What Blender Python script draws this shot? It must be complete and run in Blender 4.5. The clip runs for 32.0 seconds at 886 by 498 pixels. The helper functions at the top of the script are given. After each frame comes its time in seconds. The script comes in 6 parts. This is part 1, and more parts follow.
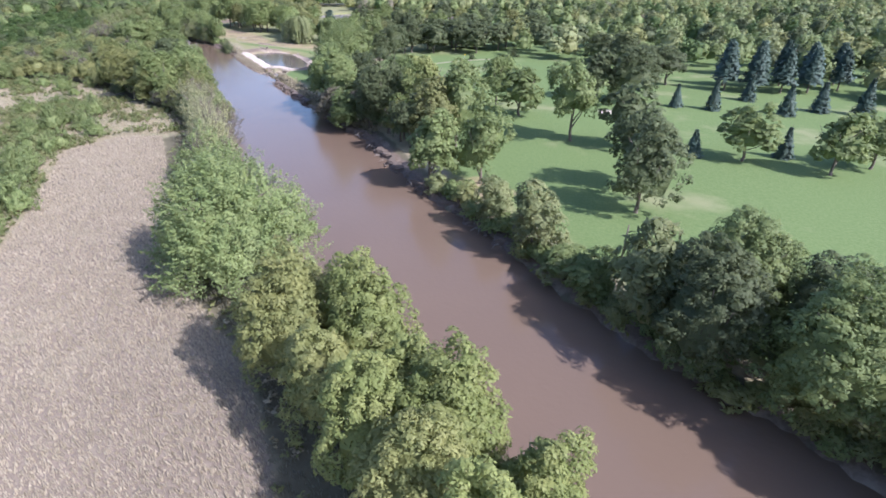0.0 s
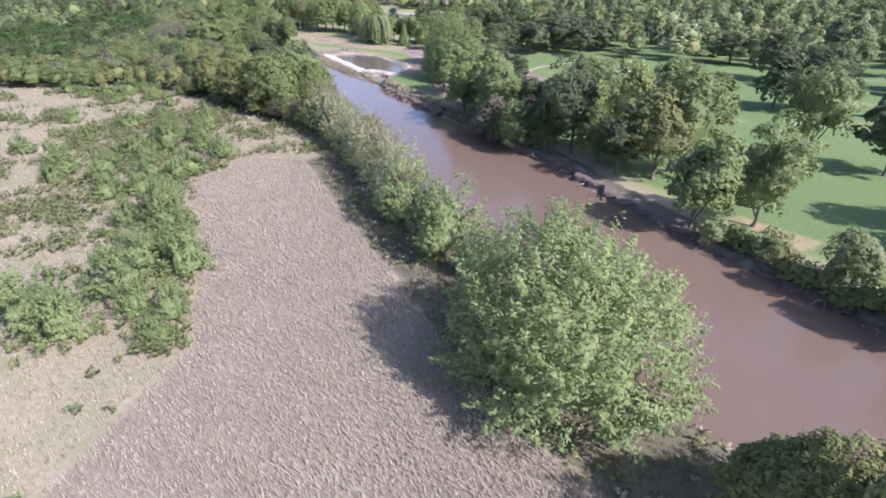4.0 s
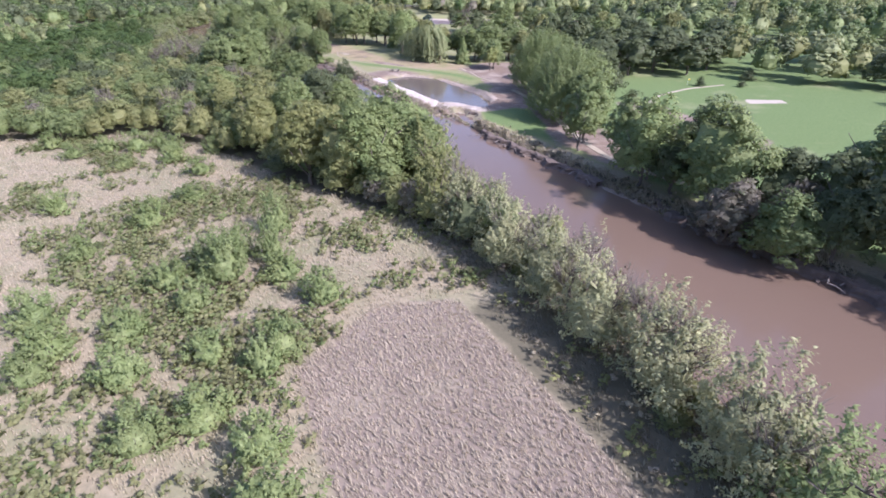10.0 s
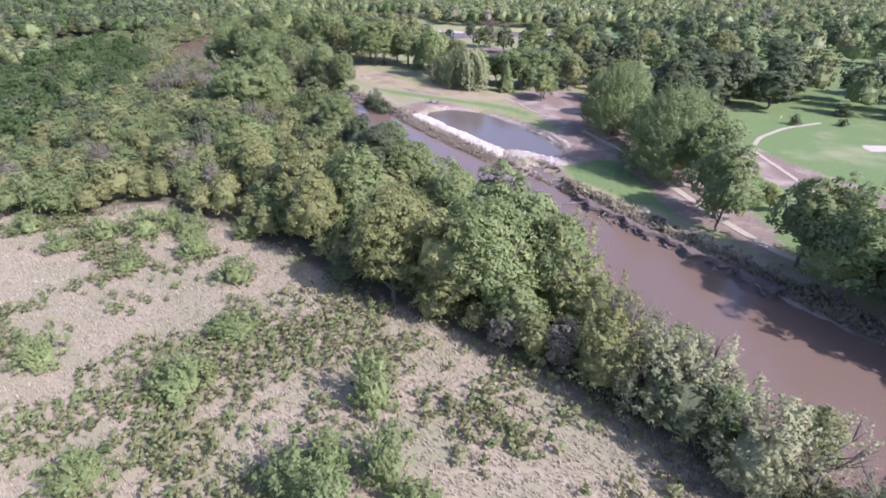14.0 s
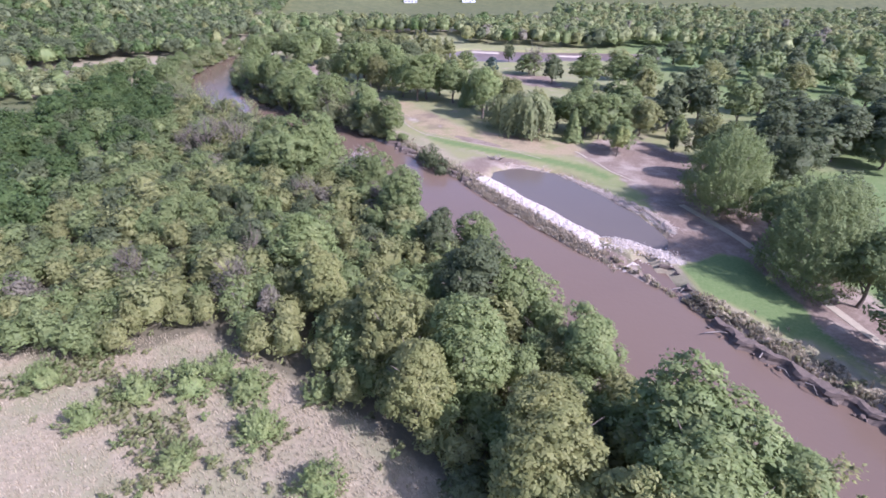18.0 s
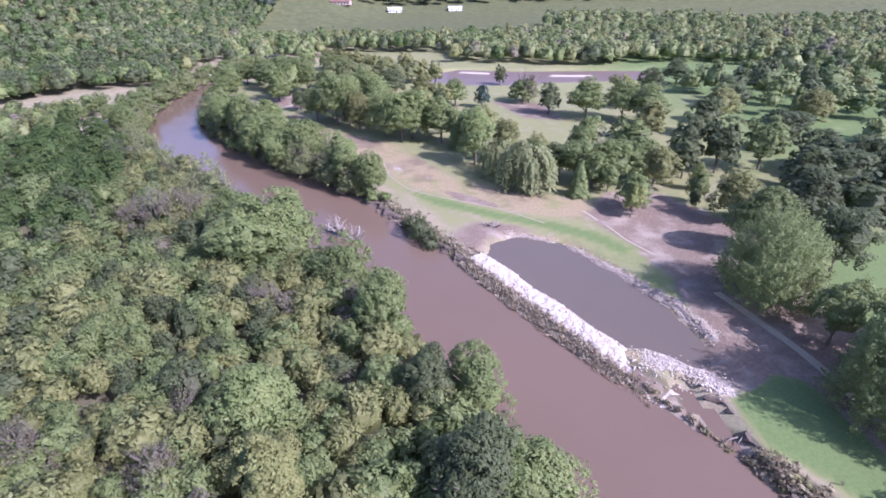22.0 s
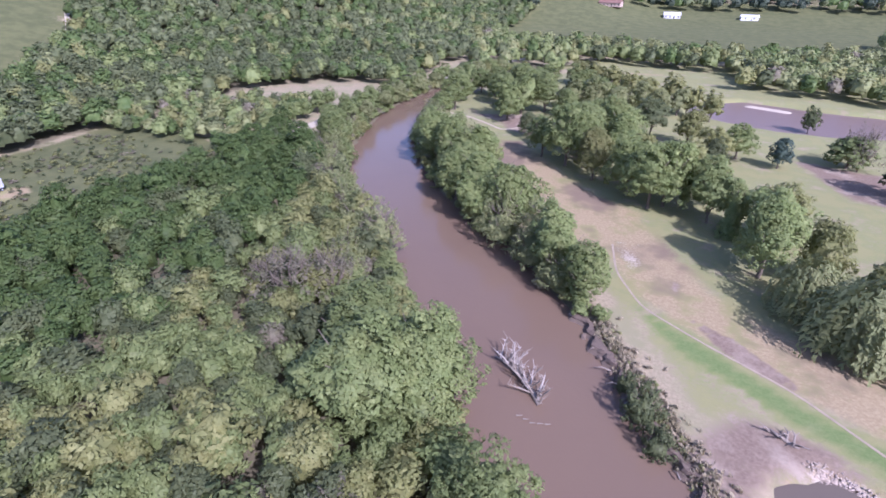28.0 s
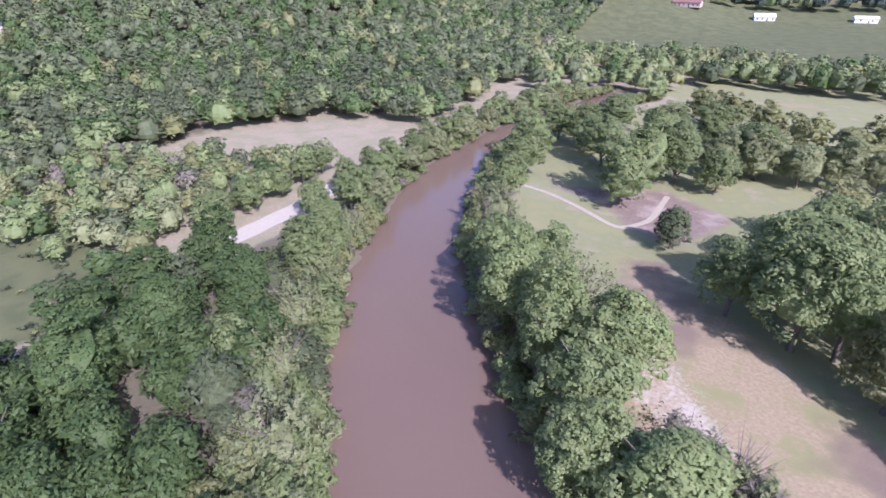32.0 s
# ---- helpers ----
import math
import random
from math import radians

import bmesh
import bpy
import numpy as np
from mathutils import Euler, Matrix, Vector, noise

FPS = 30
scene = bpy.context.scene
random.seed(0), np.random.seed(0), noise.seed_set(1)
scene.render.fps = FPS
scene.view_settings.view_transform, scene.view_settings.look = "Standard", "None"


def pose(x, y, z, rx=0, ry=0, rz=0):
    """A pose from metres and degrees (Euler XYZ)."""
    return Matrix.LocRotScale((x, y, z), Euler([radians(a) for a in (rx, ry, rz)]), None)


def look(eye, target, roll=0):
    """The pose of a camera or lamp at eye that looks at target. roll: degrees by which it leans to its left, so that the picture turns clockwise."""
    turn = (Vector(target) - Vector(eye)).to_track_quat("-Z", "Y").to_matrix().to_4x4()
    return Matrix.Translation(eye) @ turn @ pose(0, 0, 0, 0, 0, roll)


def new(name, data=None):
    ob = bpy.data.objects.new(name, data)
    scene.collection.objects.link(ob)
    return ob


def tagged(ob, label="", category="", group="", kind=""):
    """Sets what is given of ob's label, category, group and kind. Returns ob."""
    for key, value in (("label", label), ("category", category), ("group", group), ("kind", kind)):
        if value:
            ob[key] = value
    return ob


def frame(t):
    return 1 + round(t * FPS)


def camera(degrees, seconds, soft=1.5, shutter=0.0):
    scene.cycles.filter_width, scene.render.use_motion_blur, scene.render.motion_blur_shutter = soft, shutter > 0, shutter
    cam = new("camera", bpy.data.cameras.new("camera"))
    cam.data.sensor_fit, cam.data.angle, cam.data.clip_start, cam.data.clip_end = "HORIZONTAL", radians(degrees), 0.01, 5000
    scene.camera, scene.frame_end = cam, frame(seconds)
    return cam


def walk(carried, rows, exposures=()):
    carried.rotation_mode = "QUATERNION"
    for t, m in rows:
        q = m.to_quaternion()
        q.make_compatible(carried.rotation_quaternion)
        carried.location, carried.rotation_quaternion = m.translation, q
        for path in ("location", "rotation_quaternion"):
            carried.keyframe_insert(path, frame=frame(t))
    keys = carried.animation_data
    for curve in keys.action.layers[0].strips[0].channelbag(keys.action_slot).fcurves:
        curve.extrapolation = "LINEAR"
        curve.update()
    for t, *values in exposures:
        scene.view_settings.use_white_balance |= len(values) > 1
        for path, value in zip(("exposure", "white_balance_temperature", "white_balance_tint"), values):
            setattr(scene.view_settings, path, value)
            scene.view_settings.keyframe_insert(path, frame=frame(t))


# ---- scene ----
# ================= camera =================
cam = camera(78.7, 32.0, soft=1.7)
ROWS = [
    (0.0, -0.00, -0.00, 43.52, -0.000, -27.895, 0.546),
    (0.5, -10.95, 1.73, 42.02, -7.944, -27.952, 0.219),
    (1.0, -20.92, 4.90, 40.80, -14.727, -28.062, -0.054),
    (1.5, -29.04, 9.08, 40.09, -16.160, -28.086, -0.483),
    (2.0, -33.46, 13.16, 39.93, -16.356, -28.039, -0.572),
    (2.5, -36.32, 16.89, 40.05, -12.326, -28.166, -0.427),
    (3.0, -38.80, 20.72, 40.12, -5.103, -28.155, 0.080),
    (3.5, -41.11, 24.44, 40.16, 1.793, -28.139, 0.283),
    (5.5, -51.87, 42.80, 39.80, -1.327, -27.269, -0.684),
    (6.0, -55.11, 47.74, 39.68, -0.504, -27.348, -0.557),
    (6.5, -58.68, 52.66, 39.61, 0.192, -27.514, -0.572),
    (7.0, -62.09, 57.53, 39.63, -0.306, -27.632, -0.436),
    (7.5, -65.34, 62.27, 39.72, -0.857, -27.831, -0.472),
    (8.0, -68.59, 67.09, 39.73, -1.259, -27.912, -0.370),
    (8.5, -71.72, 71.98, 39.72, -1.016, -28.012, -0.278),
    (9.0, -74.93, 76.88, 39.89, -0.593, -28.071, -0.108),
    (9.5, -78.06, 81.75, 40.27, -0.425, -28.079, -0.077),
    (10.0, -81.11, 86.56, 40.84, -0.091, -28.113, -0.070),
    (10.5, -84.23, 91.31, 41.49, 0.709, -28.114, 0.054),
    (11.0, -87.35, 96.03, 42.09, 0.448, -28.115, 0.125),
    (11.5, -90.55, 100.72, 42.49, -1.985, -28.070, 0.101),
    (12.0, -93.26, 105.28, 42.78, -2.104, -28.007, -0.030),
    (12.5, -95.74, 109.85, 43.11, -2.076, -27.934, 0.005),
    (13.0, -98.08, 114.19, 43.59, -1.984, -27.893, 0.201),
    (13.5, -100.50, 118.44, 44.20, -1.903, -27.905, 0.268),
    (14.0, -102.82, 122.79, 45.02, -1.746, -27.979, 0.355),
    (14.5, -104.98, 126.81, 46.07, -1.642, -28.024, 0.377),
    (16.5, -113.25, 141.56, 51.38, -1.102, -27.945, 0.422),
    (17.0, -115.41, 145.54, 52.82, -1.032, -27.990, 0.424),
    (17.5, -117.58, 149.79, 54.26, -1.040, -28.008, 0.480),
    (18.0, -119.55, 154.10, 55.70, -0.816, -28.039, 0.378),
    (18.5, -121.44, 158.54, 57.07, -0.602, -28.089, 0.329),
    (19.0, -123.21, 163.02, 58.38, -0.564, -28.163, 0.222),
    (19.5, -124.29, 167.65, 59.69, -2.120, -28.095, -0.043),
    (20.0, -124.37, 172.00, 60.94, -3.011, -28.050, -0.223),
    (20.5, -123.70, 176.00, 61.89, -4.977, -28.030, -0.557),
    (21.0, -122.45, 179.56, 62.74, -5.871, -28.029, -0.847),
    (21.5, -120.55, 182.62, 63.60, -4.496, -27.987, -0.917),
    (22.0, -118.30, 185.30, 64.65, -1.669, -28.035, -0.799),
    (22.5, -115.59, 187.48, 65.90, 2.453, -28.091, -0.607),
    (23.0, -113.03, 189.56, 67.21, 8.076, -28.149, -0.296),
    (23.5, -110.68, 191.79, 68.40, 17.441, -28.276, 0.384),
    (24.0, -108.99, 194.82, 69.05, 24.152, -28.347, 0.597),
    (24.5, -108.09, 198.54, 69.15, 28.288, -28.370, 0.700),
    (25.0, -108.33, 203.06, 68.78, 28.319, -28.305, 0.718),
    (25.5, -109.76, 208.51, 68.04, 23.962, -28.321, 0.569),
    (27.5, -120.39, 235.60, 64.05, 22.728, -28.169, 0.287),
    (28.0, -124.47, 244.95, 63.61, 23.617, -28.160, 0.317),
    (28.5, -129.81, 256.36, 63.47, 25.405, -28.222, 0.267),
    (29.0, -135.82, 268.06, 63.20, 26.606, -28.302, 0.273),
    (29.5, -142.65, 279.96, 62.61, 27.136, -28.254, 0.109),
    (30.0, -149.72, 292.37, 61.81, 27.410, -28.202, 0.061),
    (30.5, -156.96, 304.90, 60.77, 27.463, -28.213, 0.027),
    (31.0, -163.93, 317.34, 59.58, 27.336, -28.274, 0.250),
    (31.5, -170.50, 328.82, 58.26, 27.375, -28.119, -0.145),
    (32.0, -176.64, 339.61, 56.89, 27.051, -28.051, -0.366),
]
walk(cam, [(t, pose(x, y, z, 90 + tilt, 0, yaw) @ pose(0, 0, 0, 0, 0, roll)) for t, x, y, z, yaw, tilt, roll in ROWS],
     [(0.0, 0.98, 5380, 21), (3.0, 1.0, 5380, 24), (6.0, 0.94, 5420, 25), (11.0, 1.0, 5380, 30), (16.0, 0.97, 5280, 33), (22.0, 0.99, 5180, 38), (25.0, 0.90, 5200, 38), (28.0, 0.84, 5200, 37), (32.0, 0.92, 5150, 38)])

# ================= light =================
SUN_AZ, SUN_EL = radians(124.8), radians(41)
world = bpy.data.worlds.new("sky")
scene.world = world
world.use_nodes = True
wn = world.node_tree.nodes
sky = wn.new("ShaderNodeTexSky")
sky.sky_type, sky.sun_disc = "NISHITA", False
sky.sun_elevation, sky.sun_rotation = SUN_EL, SUN_AZ
sky.air_density, sky.dust_density, sky.ozone_density = 1.0, 1.5, 1.0
wn["Background"].inputs[1].default_value = 0.13
world.node_tree.links.new(sky.outputs[0], wn["Background"].inputs[0])
sun = new("sun", bpy.data.lights.new("sun", "SUN"))
sun.data.energy, sun.data.angle, sun.data.color = 4.1, radians(0.6), (1.0, 0.95, 0.87)
sun_way = Vector((math.sin(SUN_AZ) * math.cos(SUN_EL), math.cos(SUN_AZ) * math.cos(SUN_EL), math.sin(SUN_EL)))
sun.matrix_world = look(sun_way * 300, (0, 0, 0))


# ================= materials =================
def material(name):
    m = bpy.data.materials.new(name)
    m.use_nodes = True
    nt = m.node_tree
    return m, nt, nt.nodes["Principled BSDF"]


def node(nt, kind, **inputs):
    n = nt.nodes.new(kind)
    for key, value in inputs.items():
        key = int(key[1:]) if key[0] == "i" and key[1:].isdigit() else key
        if hasattr(value, "is_output"):
            nt.links.new(value, n.inputs[key])
        else:
            n.inputs[key].default_value = value
    return n


def mixed(nt, fac, a, b, mode="MIX"):
    n = nt.nodes.new("ShaderNodeMix")
    n.data_type, n.blend_type = "RGBA", mode
    for key, value in ((0, fac), (6, a), (7, b)):
        if hasattr(value, "is_output"):
            nt.links.new(value, n.inputs[key])
        else:
            n.inputs[key].default_value = value if key == 0 or len(value) == 4 else (*value, 1)
    return n.outputs[2]


def noise_out(nt, scale, detail=4.0, rough=0.55, coords=None, distort=0.0):
    n = nt.nodes.new("ShaderNodeTexNoise")
    n.inputs["Scale"].default_value, n.inputs["Detail"].default_value = scale, detail
    n.inputs["Roughness"].default_value, n.inputs["Distortion"].default_value = rough, distort
    if coords is None:
        coords = nt.nodes.new("ShaderNodeNewGeometry").outputs["Position"]
    nt.links.new(coords, n.inputs["Vector"])
    return n.outputs[0]


def ramp(nt, fac, low, high, a=0.0, b=1.0):
    n = nt.nodes.new("ShaderNodeMapRange")
    n.interpolation_type = "SMOOTHSTEP"
    for key, value in ((1, low), (2, high), (3, a), (4, b)):
        n.inputs[key].default_value = value
    nt.links.new(fac, n.inputs[0])
    return n.outputs[0]


def bumped(nt, bsdf, height, strength=0.4, distance=0.1):
    n = nt.nodes.new("ShaderNodeBump")
    n.inputs["Strength"].default_value, n.inputs["Distance"].default_value = strength, distance
    nt.links.new(height, n.inputs["Height"])
    nt.links.new(n.outputs[0], bsdf.inputs["Normal"])


def leaf_material(name, base, other, through_light=0.42, gaps=4.5, vary=0.27):
    """Foliage: hue varies leaf by leaf, tree by tree and in soft patches; sprays have small gaps and let light through."""
    m, nt, bsdf = material(name)
    info = nt.nodes.new("ShaderNodeObjectInfo").outputs["Random"]
    geo = nt.nodes.new("ShaderNodeNewGeometry")
    patch = noise_out(nt, 0.35, 2.0, coords=geo.outputs["Position"])
    col = mixed(nt, ramp(nt, patch, 0.35, 0.7), base, other)
    light = node(nt, "ShaderNodeMath", i0=geo.outputs["Random Per Island"], i1=vary)
    light.operation = "MULTIPLY"
    light2 = node(nt, "ShaderNodeMath", i0=info, i1=0.22)
    light2.operation = "MULTIPLY"
    total = node(nt, "ShaderNodeMath", i0=light.outputs[0], i1=light2.outputs[0])
    total.operation = "ADD"
    gain = node(nt, "ShaderNodeMath", i0=total.outputs[0], i1=0.955 - vary / 2)
    gain.operation = "ADD"
    hsv = node(nt, "ShaderNodeHueSaturation", Color=col, Value=gain.outputs[0])
    nt.links.new(hsv.outputs[0], bsdf.inputs["Base Color"])
    bsdf.inputs["Roughness"].default_value = 0.6
    bsdf.inputs["Specular IOR Level"].default_value = 0.25
    glow = node(nt, "ShaderNodeBsdfTranslucent", Color=hsv.outputs[0])
    mix = node(nt, "ShaderNodeMixShader", i0=through_light, i1=bsdf.outputs[0], i2=glow.outputs[0])
    last = mix.outputs[0]
    if gaps:
        holes = ramp(nt, noise_out(nt, gaps, 1.0, coords=geo.outputs["Position"]), 0.35, 0.38)
        clear = node(nt, "ShaderNodeBsdfTransparent")
        last = node(nt, "ShaderNodeMixShader", i0=holes, i1=clear.outputs[0], i2=last).outputs[0]
    nt.links.new(last, nt.nodes["Material Output"].inputs[0])
    return m


LEAF_TONES = {
    "green": ("leaves_green", (0.172, 0.21, 0.074), (0.23, 0.262, 0.098)),
    "bright": ("leaves_bright_green", (0.205, 0.25, 0.088), (0.265, 0.298, 0.112)),
    "pale": ("leaves_silver_green", (0.22, 0.24, 0.10), (0.265, 0.275, 0.12)),
    "dark": ("leaves_dark_green", (0.105, 0.125, 0.055), (0.14, 0.158, 0.07)),
    "deep": ("leaves_deep_green", (0.085, 0.128, 0.038), (0.12, 0.162, 0.05)),
    # Dark blue-green puts cloud shade and distance haze into the leaf colour.
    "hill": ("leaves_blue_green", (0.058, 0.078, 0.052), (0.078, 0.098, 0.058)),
    "maple": ("leaves_maple", (0.225, 0.255, 0.08), (0.295, 0.31, 0.105)),
    "mint": ("leaves_pale_maple", (0.205, 0.25, 0.09), (0.27, 0.305, 0.118)),
    "willow": ("leaves_willow", (0.335, 0.335, 0.165), (0.385, 0.37, 0.188)),
    "yellow": ("leaves_yellow_green", (0.27, 0.30, 0.10), (0.33, 0.335, 0.12)),
    "olive": ("leaves_olive", (0.208, 0.218, 0.08), (0.26, 0.256, 0.098)),
    "gold": ("leaves_olive_yellow", (0.225, 0.235, 0.082), (0.285, 0.28, 0.102)),
    "dry": ("leaves_dry_grey", (0.205, 0.175, 0.125), (0.20, 0.185, 0.115)),
    "needle": ("needles_dark", (0.055, 0.083, 0.060), (0.075, 0.105, 0.072), 0.08, 0),
    "reed": ("reeds_tan", (0.40, 0.335, 0.238), (0.35, 0.295, 0.20), 0.4, 0),
    "straw": ("straw_grass", (0.43, 0.36, 0.245), (0.36, 0.315, 0.19), 0.4, 0),
    "herb": ("meadow_herbs", (0.235, 0.25, 0.10), (0.295, 0.285, 0.125), 0.45, 6.0),
}
LEAF = {tone: leaf_material(*spec) for tone, spec in LEAF_TONES.items()}
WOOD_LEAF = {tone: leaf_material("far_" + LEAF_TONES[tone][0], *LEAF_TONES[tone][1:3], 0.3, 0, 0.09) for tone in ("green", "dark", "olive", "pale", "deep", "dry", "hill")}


def bark_material(name, base):
    m, nt, bsdf = material(name)
    n = noise_out(nt, 6.0, 6.0)
    col = mixed(nt, n, tuple(c * 0.6 for c in base), tuple(min(1, c * 1.35) for c in base))
    nt.links.new(col, bsdf.inputs["Base Color"])
    bsdf.inputs["Roughness"].default_value = 0.9
    bumped(nt, bsdf, noise_out(nt, 14.0), 0.6, 0.05)
    return m


BARK = bark_material("bark", (0.15, 0.12, 0.09))
BLEACHED = bark_material("bleached_wood", (0.38, 0.33, 0.285))
DEADWOOD = bark_material("weathered_wood", (0.26, 0.215, 0.172))


def plain(name, base, rough=0.8, spread=0.15, scale=2.0, metal=0.0, bump=0.2):
    m, nt, bsdf = material(name)
    n = noise_out(nt, scale, 5.0)
    col = mixed(nt, n, tuple(c * (1 - spread) for c in base), tuple(min(1, c * (1 + spread)) for c in base))
    nt.links.new(col, bsdf.inputs["Base Color"])
    bsdf.inputs["Roughness"].default_value, bsdf.inputs["Metallic"].default_value = rough, metal
    bumped(nt, bsdf, noise_out(nt, scale * 8), bump, 0.03)
    return m


def water_material(name, base, other, ripple=0.5):
    m, nt, bsdf = material(name)
    n = noise_out(nt, 0.035, 4.0, distort=0.6)
    nt.links.new(mixed(nt, n, base, other), bsdf.inputs["Base Color"])
    bsdf.inputs["Roughness"].default_value = 0.12
    bsdf.inputs["IOR"].default_value = 1.33
    bsdf.inputs["Specular IOR Level"].default_value = 0.5
    geo = nt.nodes.new("ShaderNodeNewGeometry").outputs["Position"]
    a = noise_out(nt, 1.1, 3.0, coords=geo)
    b = noise_out(nt, 0.22, 3.0, coords=geo, distort=1.0)
    s = node(nt, "ShaderNodeMath", i0=a, i1=b)
    s.operation = "ADD"
    bumped(nt, bsdf, s.outputs[0], ripple, 0.06)
    return m


WATER = water_material("muddy_river_water", (0.172, 0.118, 0.08), (0.147, 0.10, 0.069))
FARWATER = water_material("flood_water", (0.19, 0.135, 0.11), (0.165, 0.12, 0.10), 0.1)
FARWATER.node_tree.nodes["Principled BSDF"].inputs["Roughness"].default_value = 0.35
FARWATER.node_tree.nodes["Principled BSDF"].inputs["Specular IOR Level"].default_value = 0.25
POND = water_material("muddy_pond_water", (0.14, 0.11, 0.082), (0.12, 0.096, 0.074), 0.15)
POND.node_tree.nodes["Principled BSDF"].inputs["Specular IOR Level"].default_value = 0.36


def ground_material():
    m, nt, bsdf = material("ground_cover")
    geo = nt.nodes.new("ShaderNodeNewGeometry").outputs["Position"]
    z1 = nt.nodes.new("ShaderNodeVertexColor")
    z1.layer_name = "zone_a"
    z2 = nt.nodes.new("ShaderNodeVertexColor")
    z2.layer_name = "zone_b"
    s1 = node(nt, "ShaderNodeSeparateColor", Color=z1.outputs[0])
    s2 = node(nt, "ShaderNodeSeparateColor", Color=z2.outputs[0])
    fine = noise_out(nt, 1.6, 6.0, 0.65, geo)
    mid = noise_out(nt, 0.12, 5.0, 0.6, geo)
    big = noise_out(nt, 0.03, 4.0, 0.6, geo)

    def edge(sock):
        """A zone's soft mask with a ragged edge."""
        wob = node(nt, "ShaderNodeMath", i0=mid, i1=-0.5)
        wob.operation = "ADD"
        wob2 = node(nt, "ShaderNodeMath", i0=fine, i1=-0.5)
        wob2.operation = "ADD"
        w = node(nt, "ShaderNodeMath", i0=wob.outputs[0], i1=0.9)
        w.operation = "MULTIPLY"
        a = node(nt, "ShaderNodeMath", i0=sock, i1=w.outputs[0])
        a.operation = "ADD"
        w2 = node(nt, "ShaderNodeMath", i0=wob2.outputs[0], i1=0.5)
        w2.operation = "MULTIPLY"
        b = node(nt, "ShaderNodeMath", i0=a.outputs[0], i1=w2.outputs[0])
        b.operation = "ADD"
        return ramp(nt, b.outputs[0], 0.35, 0.65)

    straw = mixed(nt, ramp(nt, fine, 0.3, 0.7), (0.255, 0.21, 0.13), (0.355, 0.29, 0.185))
    straw = mixed(nt, ramp(nt, mid, 0.42, 0.62), straw, (0.255, 0.23, 0.13))
    grass = mixed(nt, ramp(nt, fine, 0.3, 0.7), (0.118, 0.165, 0.054), (0.155, 0.198, 0.072))
    grass = mixed(nt, ramp(nt, s1.outputs[0], 0.58, 0.98, 0.85, 0.0), grass, mixed(nt, ramp(nt, mid, 0.4, 0.6), (0.195, 0.215, 0.08), (0.265, 0.24, 0.112)))
    grass = mixed(nt, ramp(nt, big, 0.54, 0.70), grass, (0.235, 0.24, 0.115))
    tan = mixed(nt, ramp(nt, fine, 0.25, 0.75), (0.195, 0.152, 0.112), (0.28, 0.222, 0.162))
    tan = mixed(nt, ramp(nt, mid, 0.5, 0.75), tan, (0.30, 0.25, 0.172))
    mud = mixed(nt, ramp(nt, fine, 0.3, 0.7), (0.165, 0.118, 0.086), (0.24, 0.178, 0.13))
    mud = mixed(nt, ramp(nt, mid, 0.45, 0.7), mud, (0.33, 0.265, 0.20))
    bare = mixed(nt, ramp(nt, fine, 0.3, 0.75), (0.27, 0.205, 0.115), (0.355, 0.28, 0.165))
    bare = mixed(nt, ramp(nt, mid, 0.46, 0.62), bare, (0.245, 0.225, 0.10))
    bare = mixed(nt, ramp(nt, big, 0.50, 0.62), bare, (0.20, 0.148, 0.10))
    sand = mixed(nt, fine, (0.39, 0.325, 0.245), (0.49, 0.415, 0.32))
    # Woodland floor brown, also used to paint tree shade along the field bank.
    litter_shade = mixed(nt, fine, (0.105, 0.09, 0.055), (0.18, 0.155, 0.095))
    # Field green lowered so that the colour carries cloud shade.
    crop = mixed(nt, ramp(nt, mid, 0.35, 0.65), (0.092, 0.10, 0.042), (0.128, 0.13, 0.055))
    col = mixed(nt, edge(s1.outputs[0]), straw, grass)
    col = mixed(nt, edge(s1.outputs[1]), col, tan)
    col = mixed(nt, edge(s2.outputs[2]), col, litter_shade)
    col = mixed(nt, edge(z2.outputs[1]), col, crop)
    col = mixed(nt, edge(s2.outputs[0]), col, bare)
    col = mixed(nt, edge(s1.outputs[2]), col, mud)
    col = mixed(nt, edge(s2.outputs[1]), col, sand)
    nt.links.new(col, bsdf.inputs["Base Color"])
    bsdf.inputs["Roughness"].default_value = 0.95
    bsdf.inputs["Specular IOR Level"].default_value = 0.15
    bumped(nt, bsdf, fine, 0.5, 0.25)
    return m


GROUND = ground_material()
STONE = plain("pale_limestone", (0.50, 0.42, 0.345), 0.9, 0.42, 2.5, 0.0, 0.8)
RIMSTONE = plain("silty_limestone", (0.40, 0.32, 0.25), 0.9, 0.45, 2.0, 0.0, 0.8)
ROUGHSTONE = plain("dirty_rubble", (0.40, 0.32, 0.225), 0.95, 0.45, 1.2, 0.0, 0.8)
CONCRETE = plain("concrete_path", (0.36, 0.30, 0.205), 0.9, 0.2, 0.8)
GRAVEL = plain("gravel_road", (0.42, 0.36, 0.265), 0.95, 0.15, 1.2)
WHITE = plain("white_painted_metal", (0.78, 0.78, 0.80), 0.45, 0.06, 0.6)
GREYMETAL = plain("grey_metal_sheet", (0.55, 0.56, 0.60), 0.4, 0.12, 0.7, 0.2)
RUBBER = plain("black_rubber", (0.02, 0.02, 0.02), 0.8)
SOIL = plain("dark_eroded_soil", (0.13, 0.095, 0.07), 0.95, 0.35, 1.5, 0.0, 0.8)
REDROOF = plain("red_brown_shingles", (0.20, 0.11, 0.085), 0.9, 0.15, 1.0)
WALLWHITE = plain("white_siding", (0.62, 0.60, 0.57), 0.7, 0.05, 0.5)
GLASS = plain("dark_window_glass", (0.03, 0.035, 0.04), 0.1, 0.2, 1.0)
